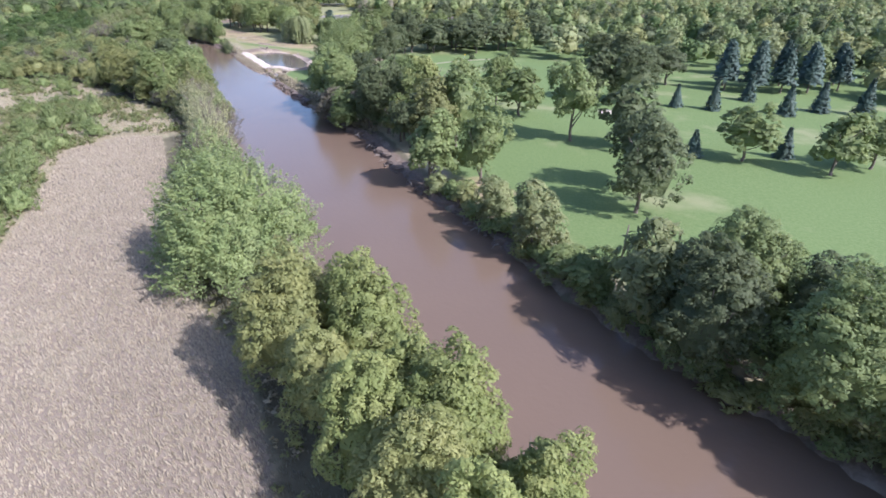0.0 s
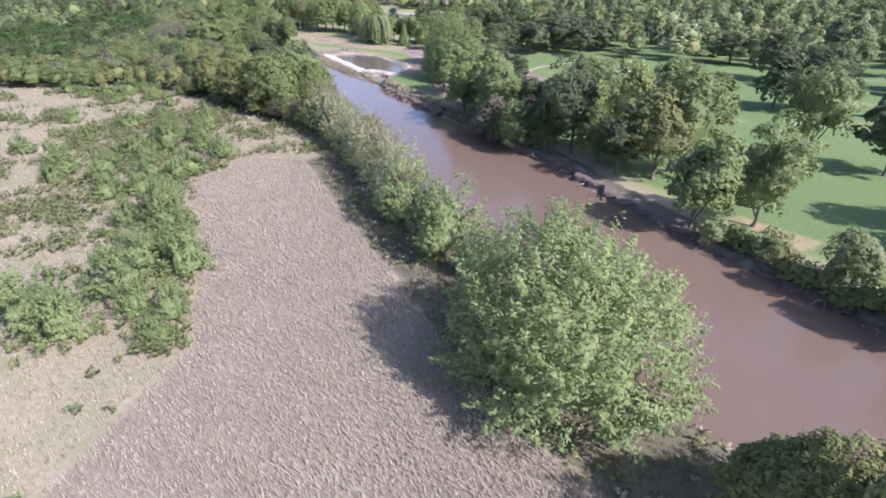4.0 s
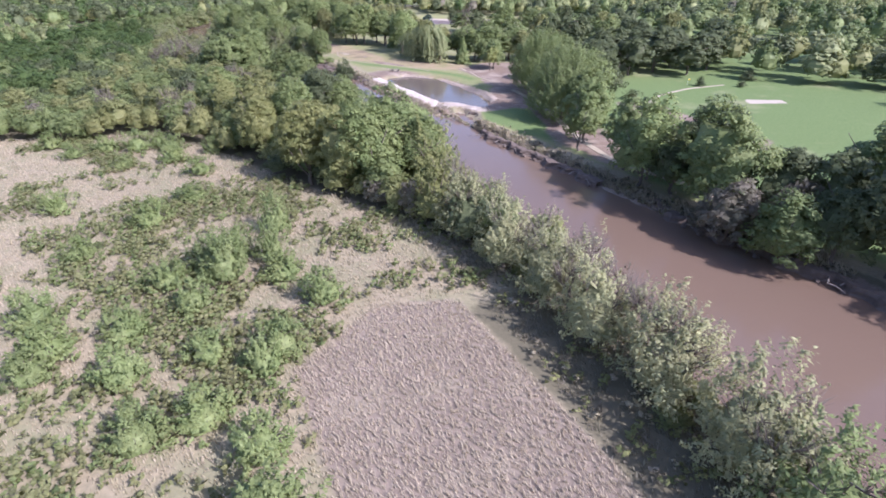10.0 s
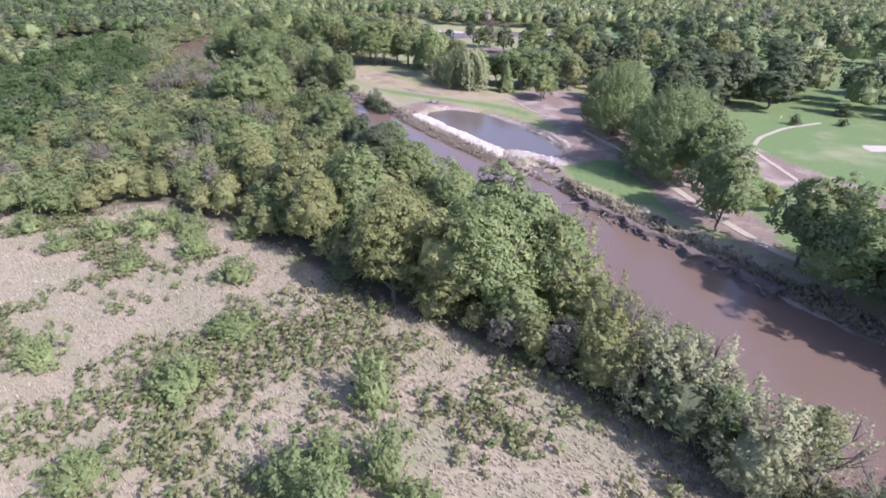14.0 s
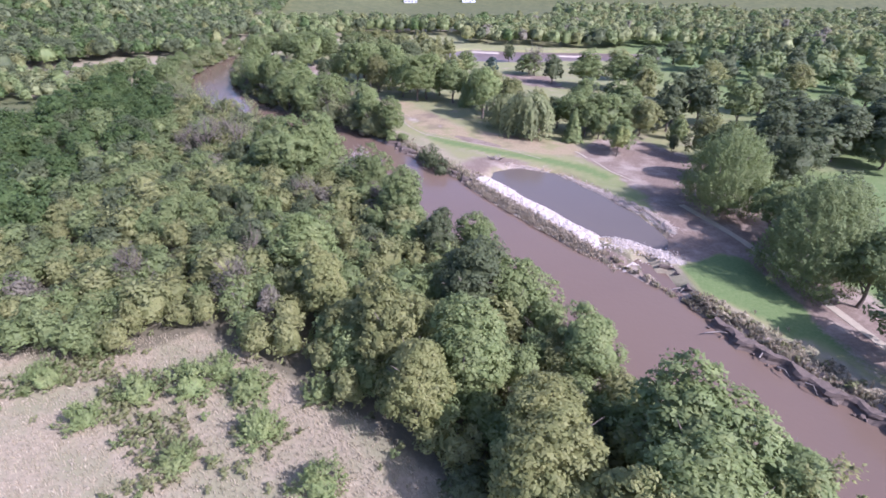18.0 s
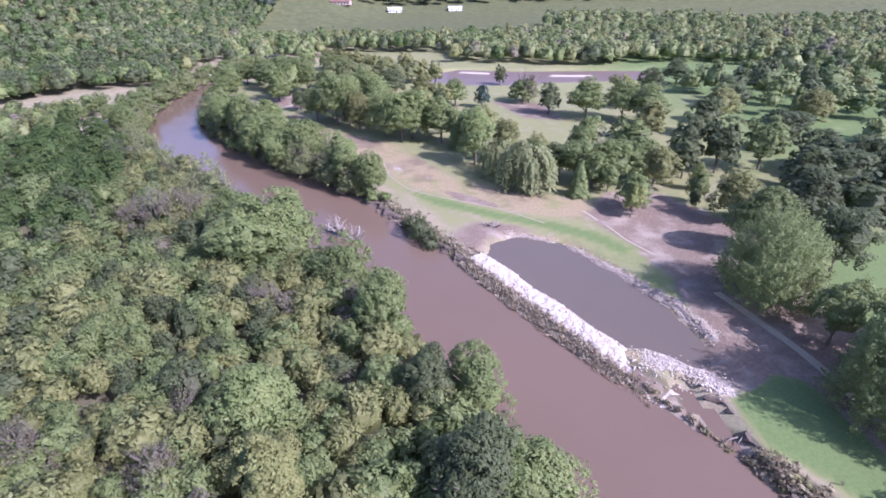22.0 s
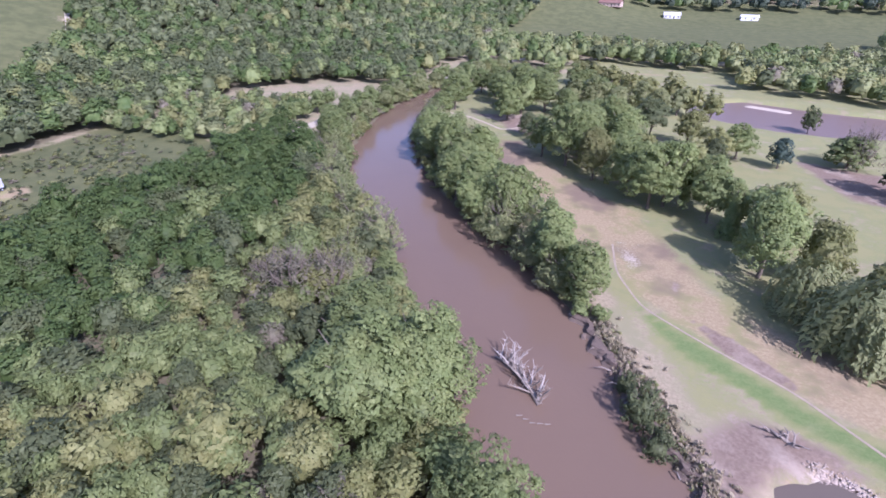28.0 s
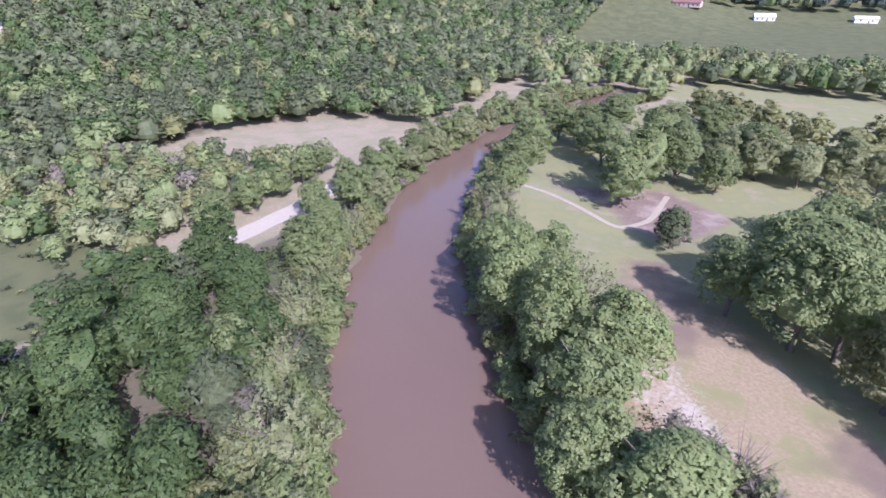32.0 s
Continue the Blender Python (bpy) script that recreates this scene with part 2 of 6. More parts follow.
YELLOW = plain("yellow_cloth", (0.8, 0.6, 0.05), 0.8)


# ================= mesh helpers =================
def link_mesh(name, verts, faces, mat, parent=None, label="", smooth=False):
    me = bpy.data.meshes.new(name)
    me.from_pydata([tuple(v) for v in verts], [], [tuple(f) for f in faces])
    me.update()
    if smooth:
        me.shade_smooth()
    me.materials.append(mat)
    ob = new(name, me)
    if parent:
        ob.parent = parent
    if label:
        tagged(ob, label)
    return ob


def part(name, bm, mat, parent, label=""):
    me = bpy.data.meshes.new(name)
    bm.to_mesh(me)
    bm.free()
    me.materials.append(mat)
    ob = new(name, me)
    ob.parent = parent
    if label:
        tagged(ob, label)
    return ob


def quads_mesh(name, quads, mat):
    """One mesh of loose four-cornered faces, from an array (n, 4, 3), or (n, 5, 3) where the fifth point gives the way the leaf mass faces."""
    n = len(quads)
    me = bpy.data.meshes.new(name)
    me.vertices.add(4 * n)
    me.vertices.foreach_set("co", np.ascontiguousarray(quads[:, :4], dtype=np.float32).ravel())
    me.loops.add(4 * n)
    me.loops.foreach_set("vertex_index", np.arange(4 * n, dtype=np.int32))
    me.polygons.add(n)
    me.polygons.foreach_set("loop_start", np.arange(0, 4 * n, 4, dtype=np.int32))
    me.update(calc_edges=True)
    me.validate()
    if quads.shape[1] == 5:
        facing = unit(quads[:, 4] - quads[:, :4].mean(1))
        layer = me.attributes.new("custom_normal", "FLOAT_VECTOR", "POINT")
        layer.data.foreach_set("vector", np.ascontiguousarray(facing.repeat(4, 0), dtype=np.float32).ravel())
    me.materials.append(mat)
    return me


def tube(points, radii, sides=6):
    verts, faces = [], []
    pts = [Vector(p) for p in points]
    for i, p in enumerate(pts):
        way = (pts[min(i + 1, len(pts) - 1)] - pts[max(i - 1, 0)]).normalized()
        side = way.cross(Vector((0.31, 0.9, 0.2))).normalized()
        other = way.cross(side)
        for k in range(sides):
            a = 2 * math.pi * k / sides
            verts.append(p + (side * math.cos(a) + other * math.sin(a)) * radii[i])
    for i in range(len(pts) - 1):
        for k in range(sides):
            a, b = i * sides + k, i * sides + (k + 1) % sides
            faces.append((a, b, b + sides, a + sides))
    faces.append(tuple(range((len(pts) - 1) * sides, len(pts) * sides)))
    return verts, faces


def joined(pieces):
    verts, faces = [], []
    for v, f in pieces:
        o = len(verts)
        verts += list(v)
        faces += [tuple(i + o for i in g) for g in f]
    return verts, faces


def unit(a):
    return a / np.maximum(np.linalg.norm(a, axis=-1, keepdims=True), 1e-6)


def faced(quads, facing):
    """Adds to each leaf the way its leaf mass faces."""
    return np.concatenate([quads, (quads.mean(1) + facing)[:, None]], 1)


def leaf_quads(rng, centres, outward, size, long=1.5, droop=0.0, mass=None):
    """Small pointed leaf sprays round the centres."""
    n = len(centres)
    normal = unit(outward * 0.7 + rng.normal(0, 0.32, (n, 3)) + [0.12, -0.08, 0.5])
    along = rng.normal(0, 1, (n, 3)) - [0, 0, droop]
    along = unit(along - normal * np.sum(along * normal, 1, keepdims=True))
    side = np.cross(normal, along)
    s = (size * rng.uniform(0.6, 1.35, n))[:, None]
    quads = np.stack([centres - along * s * 0.5 * long, centres - side * s * 0.42 - normal * s * 0.1,
                      centres + along * s * 0.5 * long, centres + side * s * 0.42 - normal * s * 0.1], 1)
    return faced(quads, unit((outward if mass is None else mass) + normal * 0.45))


def leaf_core(rng, form, around, up, low_cut):
    """The closed inner leaf mass of a crown: uneven facets on form(directions)."""
    a = np.linspace(0, 2 * np.pi, around + 1)
    e = np.linspace(low_cut, 1.0, up + 1)
    A, Z = np.meshgrid(a, e)
    flat = np.sqrt(np.clip(1 - Z * Z, 0, 1))
    u = np.stack([np.cos(A) * flat, np.sin(A) * flat, Z], -1)
    jog = rng.uniform(0.88, 1.08, A.shape)
    jog[:, -1] = jog[:, 0]
    p = form(u.reshape(-1, 3), jog.ravel()).reshape(*A.shape, 3)
    quads = np.stack([p[:-1, :-1], p[:-1, 1:], p[1:, 1:], p[1:, :-1]], 2).reshape(-1, 4, 3)
    way = np.stack([u[:-1, :-1], u[1:, 1:]], 0).mean(0).reshape(-1, 3)
    return faced(quads, unit(way + rng.normal(0, 0.14, way.shape) + [0, 0, 0.15]))


def broad_crown(seed, radius, low, high, clumps, leaves, leaf, lumps=0.28, taper=0.0, droop=0.0, long=1.5, thick=0.24, core=0.7, facets=(11, 6)):
    """A broadleaf crown: leaf sprays on many small clumps, which sit on an uneven egg shape with gaps, round a leafy core."""
    rng = np.random.default_rng(seed)
    u = unit(rng.normal(0, 1, (clumps, 3)))
    u[:, 2] = np.where(u[:, 2] < -0.55, -u[:, 2], u[:, 2])
    k = rng.normal(0, 1.6, (5, 3))
    ph = rng.uniform(0, 6.28, 5)
    mid, half = (low + high) / 2, (high - low) / 2

    def form(way, reach):
        lump = 1 + lumps * np.mean([np.sin(way @ k[i] * 1.3 + ph[i]) for i in range(5)], 0) * 1.8
        c = way * (reach * lump)[:, None] * [radius * 0.86, radius * 0.86, half * 0.9]
        t = np.clip((c[:, 2] + half) / (2 * half), 0, 1)
        c[:, :2] *= (1 - taper * t)[:, None]
        c[:, 2] += mid
        return c

    c = form(u, 0.66 + 0.34 * rng.uniform(0, 1, clumps) ** 0.5)
    rc = radius * thick * rng.uniform(0.75, 1.35, clumps)
    d = unit(rng.normal(0, 1, (clumps, leaves, 3)) + u[:, None] * 0.7 + [0, 0, 0.3])
    p = c[:, None] + d * (rc[:, None] * rng.uniform(0.6, 1.05, (clumps, leaves)))[..., None] * [1, 1, 0.8]
    mass = unit(d + u[:, None] * 0.55 + [0, 0, 0.1])
    out = leaf_quads(rng, p.reshape(-1, 3), d.reshape(-1, 3), leaf, long, droop, mass.reshape(-1, 3))
    if core:
        out = np.concatenate([out, leaf_core(rng, lambda way, jog: form(way, core * jog), facets[0], facets[1], -0.6)])
    return out


def plume_crown(seed, radius, low, high, plumes, leaves, leaf, reach=0.34, lumps=0.2, core=0.0):
    """A crown of feathery sprays that fan outwards and up from an uneven dome reaching near the ground."""
    rng = np.random.default_rng(seed)
    u = unit(rng.normal(0, 1, (plumes, 3)))
    u[:, 2] = np.abs(u[:, 2]) * 1.25 - 0.25
    k, ph = rng.normal(0, 1.8, (5, 3)), rng.uniform(0, 6.28, 5)
    lump = 1 + lumps * np.mean([np.sin(u @ k[i] * 1.4 + ph[i]) for i in range(5)], 0) * 1.8
    c = u * ((0.55 + 0.27 * rng.uniform(0, 1, plumes) ** 0.5) * lump)[:, None] * [radius, radius, (high - low) * 0.78] + [0, 0, low + (high - low) * 0.2]
    axis = unit(u * [0.8, 0.8, 0.5] + [0, 0, 0.75] + rng.normal(0, 0.22, (plumes, 3)))
    length = radius * reach * rng.uniform(0.7, 1.25, plumes)
    s = rng.uniform(0, 1, (plumes, leaves))
    lateral = rng.normal(0, 1, (plumes, leaves, 3)) * (0.21 * length[:, None] * (1.02 - s) ** 0.8)[..., None]
    p = c[:, None] + axis[:, None] * (s * length[:, None])[..., None] + lateral
    d = unit(lateral / np.maximum(np.linalg.norm(lateral, axis=-1, keepdims=True), 1e-6) * 0.8 + axis[:, None] * 0.4 + u[:, None] * 0.6)
    out = leaf_quads(rng, p.reshape(-1, 3), d.reshape(-1, 3), leaf, 2.0, -0.8)
    if core:
        form = lambda way, jog: way * [radius, radius, (high - low) * 0.78] * (core * jog)[:, None] + [0, 0, low + (high - low) * 0.2]
        out = np.concatenate([out, leaf_core(rng, form, 14, 7, -0.15)])
    return out


def fir_crown(seed, radius, low, high, tiers, leaves, leaf, power=1.0):
    rng = np.random.default_rng(seed)
    n = tiers * leaves
    t = (np.repeat(np.arange(tiers), leaves) + rng.uniform(0, 0.5, n)) / tiers
    a = rng.uniform(0, 6.283, n)
    star = 1 + 0.18 * np.sin(a * 7 + np.repeat(rng.uniform(0, 6, tiers), leaves))
    r = radius * (1 - t) ** power * star * rng.uniform(0.45, 1.0, n)
    p = np.stack([np.cos(a) * r, np.sin(a) * r, low + (high - low) * t - r * 0.22], 1)
    out = np.stack([np.cos(a), np.sin(a), np.full(n, 0.6)], 1)
    return leaf_quads(rng, p, unit(out), leaf, 1.9, 0.5)


def weeping_crown(seed, radius, low, high, strands, leaf):
    rng = np.random.default_rng(seed)
    a, q = rng.uniform(0, 6.283, strands), rng.uniform(0.15, 1, strands) ** 0.6
    lump = 1 + 0.22 * np.sin(a * 3 + 1) + 0.12 * np.sin(a * 7)
    r = radius * q * lump
    ztop = low + (high - low) * (0.55 + 0.45 * np.sqrt(np.clip(1 - q * q, 0, 1))) * rng.uniform(0.92, 1.03, strands)
    zlow = low + (high - low) * rng.uniform(-0.12, 0.35, strands)
    m = 16
    s = (np.arange(m) + 0.5) / m
    zz = ztop[:, None] + (zlow - ztop)[:, None] * s[None]
    rr = r[:, None] * (0.93 + 0.12 * np.sqrt(s)[None])
    p = np.stack([np.cos(a)[:, None] * rr, np.sin(a)[:, None] * rr, zz], -1).reshape(-1, 3)
    p += rng.normal(0, 0.18, p.shape)
    out = np.stack([np.cos(a), np.sin(a), np.full(strands, 0.5)], 1).repeat(m, 0)
    return leaf_quads(rng, p, unit(out), leaf, 2.4, 2.5)


def limb_mesh(seed, radius, low, high, thick, limbs=6, lean=0.0, twigs=0):
    rng = random.Random(seed)
    top = low + (high - low) * 0.62
    bend = [(rng.uniform(-1, 1) * 0.05 * radius, rng.uniform(-1, 1) * 0.05 * radius) for _ in range(4)]
    pts = [(0, 0, -0.6), (0, 0, 0.25), (bend[0][0], bend[0][1], low * 0.6), (bend[1][0] + lean, bend[1][1], low + 0.2 * (high - low)), (bend[2][0] + lean * 2, bend[2][1], top)]
    pieces = [tube(pts, [thick * 1.5, thick * 1.1, thick * 0.9, thick * 0.7, thick * 0.25], 8)]
    for i in range(limbs):
        a = 6.283 * (i + rng.uniform(0, 0.6)) / limbs
        z0 = low * 0.75 + (top - low * 0.75) * (i + 0.4) / limbs
        r = radius * rng.uniform(0.5, 0.85)
        end = (math.cos(a) * r, math.sin(a) * r, z0 + (high - z0) * rng.uniform(0.35, 0.75))
        mid = (end[0] * 0.45, end[1] * 0.45, z0 + (end[2] - z0) * 0.35)
        pieces.append(tube([(lean * 0.8, 0, z0), mid, end], [thick * 0.5, thick * 0.33, thick * 0.08], 5))
        for _ in range(twigs):
            b = a + rng.uniform(-0.9, 0.9)
            q = rng.uniform(0.15, 0.4) * radius
            tip = (mid[0] + math.cos(b) * q, mid[1] + math.sin(b) * q, mid[2] + rng.uniform(0.1, 0.35) * (high - low))
            pieces.append(tube([mid, tip], [thick * 0.22, thick * 0.05], 4))
    return joined(pieces)


PROTO = {}


def tree_proto(key, crown, limbs, size):
    """Meshes of one tree shape; a tree is an Empty with a trunk and a crown."""
    trunk = bpy.data.meshes.new("trunk")
    v, f = limbs
    trunk.from_pydata([tuple(p) for p in v], [], f)
    trunk.shade_smooth()
    trunk.materials.append(BARK)
    PROTO[key] = (trunk, quads_mesh("crown", crown, LEAF["green"]), size)


for i in range(5):
    lo, th = (0.9, 0.15) if i != 4 else (2.0, 0.0)
    for kind, low in (("broad", lo), ("bushy", 0.4)):
        s, lump = 10 + i + (0 if kind == "broad" else 400), 0.30 + 0.04 * i
        wood = limb_mesh(i, 6.0, 1.2 + low, 16, 0.36, 7)
        tree_proto((kind, 0, i), broad_crown(s, 6.0, low, 16.0, 250, 34, 0.34, lump + 0.08, th, 0, 1.6, 0.165), wood, (6.0, 16.0))
        tree_proto((kind, 1, i), broad_crown(s, 6.0, low, 16.0, 150, 26, 0.48, lump + 0.05, th, 0, 1.6, 0.19), wood, (6.0, 16.0))
        tree_proto((kind, 2, i), broad_crown(s, 6.0, low, 16.0, 64, 17, 1.0, lump, th), wood, (6.0, 16.0))
for i in range(5):
    PROTO[("bushy", 3, i)] = None
for i in range(2):
    tree_proto(("bushy", 3, i), broad_crown(510 + i, 6.0, 0.4, 16.0, 400, 42, 0.24, 0.42, 0.1, 0, 1.8, 0.125), limb_mesh(i, 6.0, 1.6, 16, 0.36, 8), (6.0, 16.0))
    for k in (i + 2, i + 4):
        PROTO[("bushy", 3, k % 5)] = PROTO[("bushy", 3, k % 5)] or PROTO[("bushy", 3, i)]
tree_proto(("maple", 0, 0), plume_crown(77, 10.5, 0.6, 19.5, 620, 70, 0.22, 0.34, 0.25, 0.62), limb_mesh(7, 9.0, 2.0, 18, 0.6, 9), (10.5, 20.0))
PROTO[("maple", 1, 0)] = PROTO[("maple", 2, 0)] = PROTO[("maple", 0, 0)]
for i in range(3):
    tree_proto(("willow", 0, i), plume_crown(50 + i, 5.0, 0.8, 12.0, 150, 30, 0.23, 0.38, 0.35, 0.55), limb_mesh(20 + i, 5.0, 1.5, 12, 0.25, 8, 0, 3), (5.0, 12.0))
    tree_proto(("willow", 1, i), broad_crown(60 + i, 5.0, 0.8, 12.0, 110, 22, 0.45, 0.42, 0.15, 0.0, 2.2, 0.22), limb_mesh(20 + i, 5.0, 1.5, 12, 0.25, 6), (5.0, 12.0))
    tree_proto(("sparse", 0, i), plume_crown(70 + i, 5.2, 1.2, 12.0, 95, 20, 0.24, 0.42, 0.35), limb_mesh(40 + i, 5.4, 1.0, 12.8, 0.2, 11, 0, 9), (5.0, 12.0))
    PROTO[("sparse", 1, i)] = PROTO[("sparse", 0, i)]
    tree_proto(("shrub", 0, i), plume_crown(80 + i, 3.0, 0.1, 5.0, 90, 34, 0.19, 0.42, 0.4, 0.58), limb_mesh(60 + i, 3.0, 0.4, 5.0, 0.1, 7), (3.0, 5.0))
    PROTO[("shrub", 1, i)] = PROTO[("shrub", 0, i)]
    tree_proto(("weeping", 0, i), weeping_crown(90 + i, 7.0, 1.0, 13.0, 210, 0.55), limb_mesh(80 + i, 5.0, 3.5, 12, 0.45, 6), (7.0, 13.0))
    PROTO[("weeping", 1, i)] = PROTO[("weeping", 0, i)]
    tree_proto(("fir", 0, i), fir_crown(100 + i, 3.2, 0.8, 12.0, 16, 90, 0.7), limb_mesh(90 + i, 1.0, 2, 16, 0.2, 3), (3.2, 12.0))
    PROTO[("fir", 1, i)] = PROTO[("fir", 0, i)]
    tree_proto(("pine", 0, i), fir_crown(110 + i, 4.2, 5.0, 18.0, 13, 90, 1.0, 0.7), limb_mesh(95 + i, 2.0, 5, 20, 0.3, 4), (4.2, 18.0))
    PROTO[("pine", 1, i)] = PROTO[("pine", 0, i)]
    tree_proto(("round", 0, i), broad_crown(120 + i, 3.6, 0.3, 9.5, 70, 34, 0.4, 0.1, 0.35, 0.0, 1.4, 0.26), limb_mesh(97 + i, 2.0, 0.8, 9, 0.2, 4), (3.6, 9.5))
    PROTO[("round", 1, i)] = PROTO[("round", 0, i)]

tree_count = [0]


def detail(x, y):
    """0, 1 or 2: how coarse the leaves may be at a place, by its distance from the river's middle reach."""
    d = float(line_distance(np.array([x]), np.array([y]), VALLEY)[0])
    return 0 if d < 60 else 1 if d < 130 else 2


def tree(kind, x, y, h, r, tone, label, category="tree", group=""):
    tree_count[0] += 1
    i = tree_count[0]
    shapes = {"broad": 5, "bushy": 5, "maple": 1}.get(kind, 3)
    lod = max(0, detail(x, y) - (1 if r > 7.8 else 0))
    if kind == "bushy" and x > -22 and y < 58:
        lod = 3
    trunk_me, crown_me, (r0, h0) = PROTO[(kind, lod if (kind, lod, 0) in PROTO else 1, i % shapes)]
    name = "shrub" if kind == "shrub" else "tree"
    root = new(name)
    root.empty_display_size = 0.5
    root.matrix_world = Matrix.Translation((x, y, height(x, y))) @ Matrix.Rotation(i * 2.399, 4, "Z") @ Matrix.Diagonal((r / r0, r / r0, h / h0, 1))
    for part_name, me in (("trunk", trunk_me), ("crown", crown_me)):
        ob = new(part_name, me)
        ob.parent = root
        if part_name == "crown":
            ob.material_slots[0].link = "OBJECT"
            ob.material_slots[0].material = LEAF[tone]
    return tagged(root, label, category, group)


# ================= the plan =================
VALLEY = [(0, 0), (-40, 20), (-80, 90), (-122, 165), (-110, 205), (-135, 260), (-185, 350), (-200, 410)]
RIGHT = [(75, -40), (52, 14), (39, 40), (27, 54), (17, 73), (7, 93), (-3, 110), (-12, 128), (-22, 153), (-37, 173), (-51, 198), (-64, 221), (-74, 241),
         (-89, 265), (-100, 282), (-112, 303), (-124, 321), (-134, 338), (-152, 358), (-170, 372), (-188, 390), (-207, 412), (-221, 436), (-231, 461), (-239, 495), (-240, 535), (-229, 570), (-205, 610)]
LEFT = [(45, -60), (20, 0), (4, 30), (-13, 60), (-28, 84), (-40, 104), (-51, 128), (-62, 158), (-76, 184), (-90, 212), (-106, 241), (-122, 268),
        (-140, 292), (-157, 316), (-180, 342), (-205, 367), (-226, 393), (-239, 418), (-248, 446), (-255, 470), (-256, 496), (-254, 532), (-245, 566), (-226, 622)]
RIVER = RIGHT + LEFT[::-1]
POND_EDGE = [(-104, 300), (-102, 310), (-94, 315), (-83, 309), (-74, 293), (-67, 276), (-66, 263), (-71, 256), (-78, 261), (-84, 267), (-93, 281)]
CHANNEL = [(-75.8, 254.5), (-74.2, 250), (-73.2, 245), (-73.0, 242)]
SPIT = [(-78, 262), (-74, 260), (-70.5, 256.5), (-69, 253)]
RIM = [(-97, 315), (-90, 312.5), (-81, 304.8), (-73.3, 292), (-66.6, 279.5), (-63.5, 267)]
DEEP_LINE = [(-250, 425), (-246, 413), (-235, 394), (-224, 372), (-215, 345), (-209, 313), (-207, 286), (-212, 262), (-225, 240)]
FAR_POND = [(-122, 530), (-119, 552), (-95, 570), (-60, 560), (0, 556), (36, 552), (28, 524), (-10, 520), (-50, 518), (-60, 514), (-82, 512), (-102, 519)]
REED_FIELD = [(10, -60), (-9, 18), (-17, 38), (-25, 53), (-37, 67), (-49, 89), (-56, 103), (-63, 116), (-70, 131), (-79, 148), (-90, 147), (-98, 134), (-90, 117), (-79, 92), (-74, 78), (-80, 50), (-95, 10), (-100, -60)]
THICKET = [(-72, 157), (-86, 174), (-101, 184), (-116, 195), (-129, 209), (-147, 221), (-160, 229), (-170, 222), (-200, 222), (-268, 225), (-270, 262), (-268, 300), (-268, 350), (-264, 385), (-263, 430),
           (-263, 470), (-266, 500), (-262, 540), (-250, 600), (-200, 600), (-180, 380), (-60, 160)]

GREEN_FIELD = [(-388, 350), (-384, 318), (-420, 295), (-520, 325), (-545, 390), (-470, 384), (-425, 372)]
HILL_MEADOW = [(-436, 390), (-412, 380), (-470, 470), (-512, 508), (-560, 555), (-610, 520), (-570, 430), (-520, 415)]


def inside(x, y, poly):
    x, y = np.asarray(x, float), np.asarray(y, float)
    res = np.zeros(x.shape, bool)
    for (x0, y0), (x1, y1) in zip(poly, poly[1:] + poly[:1]):
        cross = (y0 > y) != (y1 > y)
        res ^= cross & (x < (x1 - x0) * (y - y0) / (y1 - y0 if y1 != y0 else 1e-9) + x0)
    return res


def line_distance(x, y, line):
    x, y = np.asarray(x, float), np.asarray(y, float)
    best = np.full(x.shape, 1e9)
    for (x0, y0), (x1, y1) in zip(line, line[1:]):
        dx, dy = x1 - x0, y1 - y0
        t = np.clip(((x - x0) * dx + (y - y0) * dy) / (dx * dx + dy * dy), 0, 1)
        best = np.minimum(best, np.hypot(x - x0 - t * dx, y - y0 - t * dy))
    return best


def edge_distance(x, y, poly):
    """Distance to a closed outline, negative inside."""
    d = line_distance(x, y, poly + poly[:1])
    return np.where(inside(x, y, poly), -d, d)


def smooth(t):
    t = np.clip(t, 0, 1)
    return t * t * (3 - 2 * t)


def wobble(x, y, step, seed=0.0):
    return (np.sin(x / step + 1.7 * np.sin(y / step * 0.7 + seed)) + np.sin(y / step * 1.3 + 1.3 * np.sin(x / step * 0.9 + seed * 2))) / 2


WATER_Z = -1.2


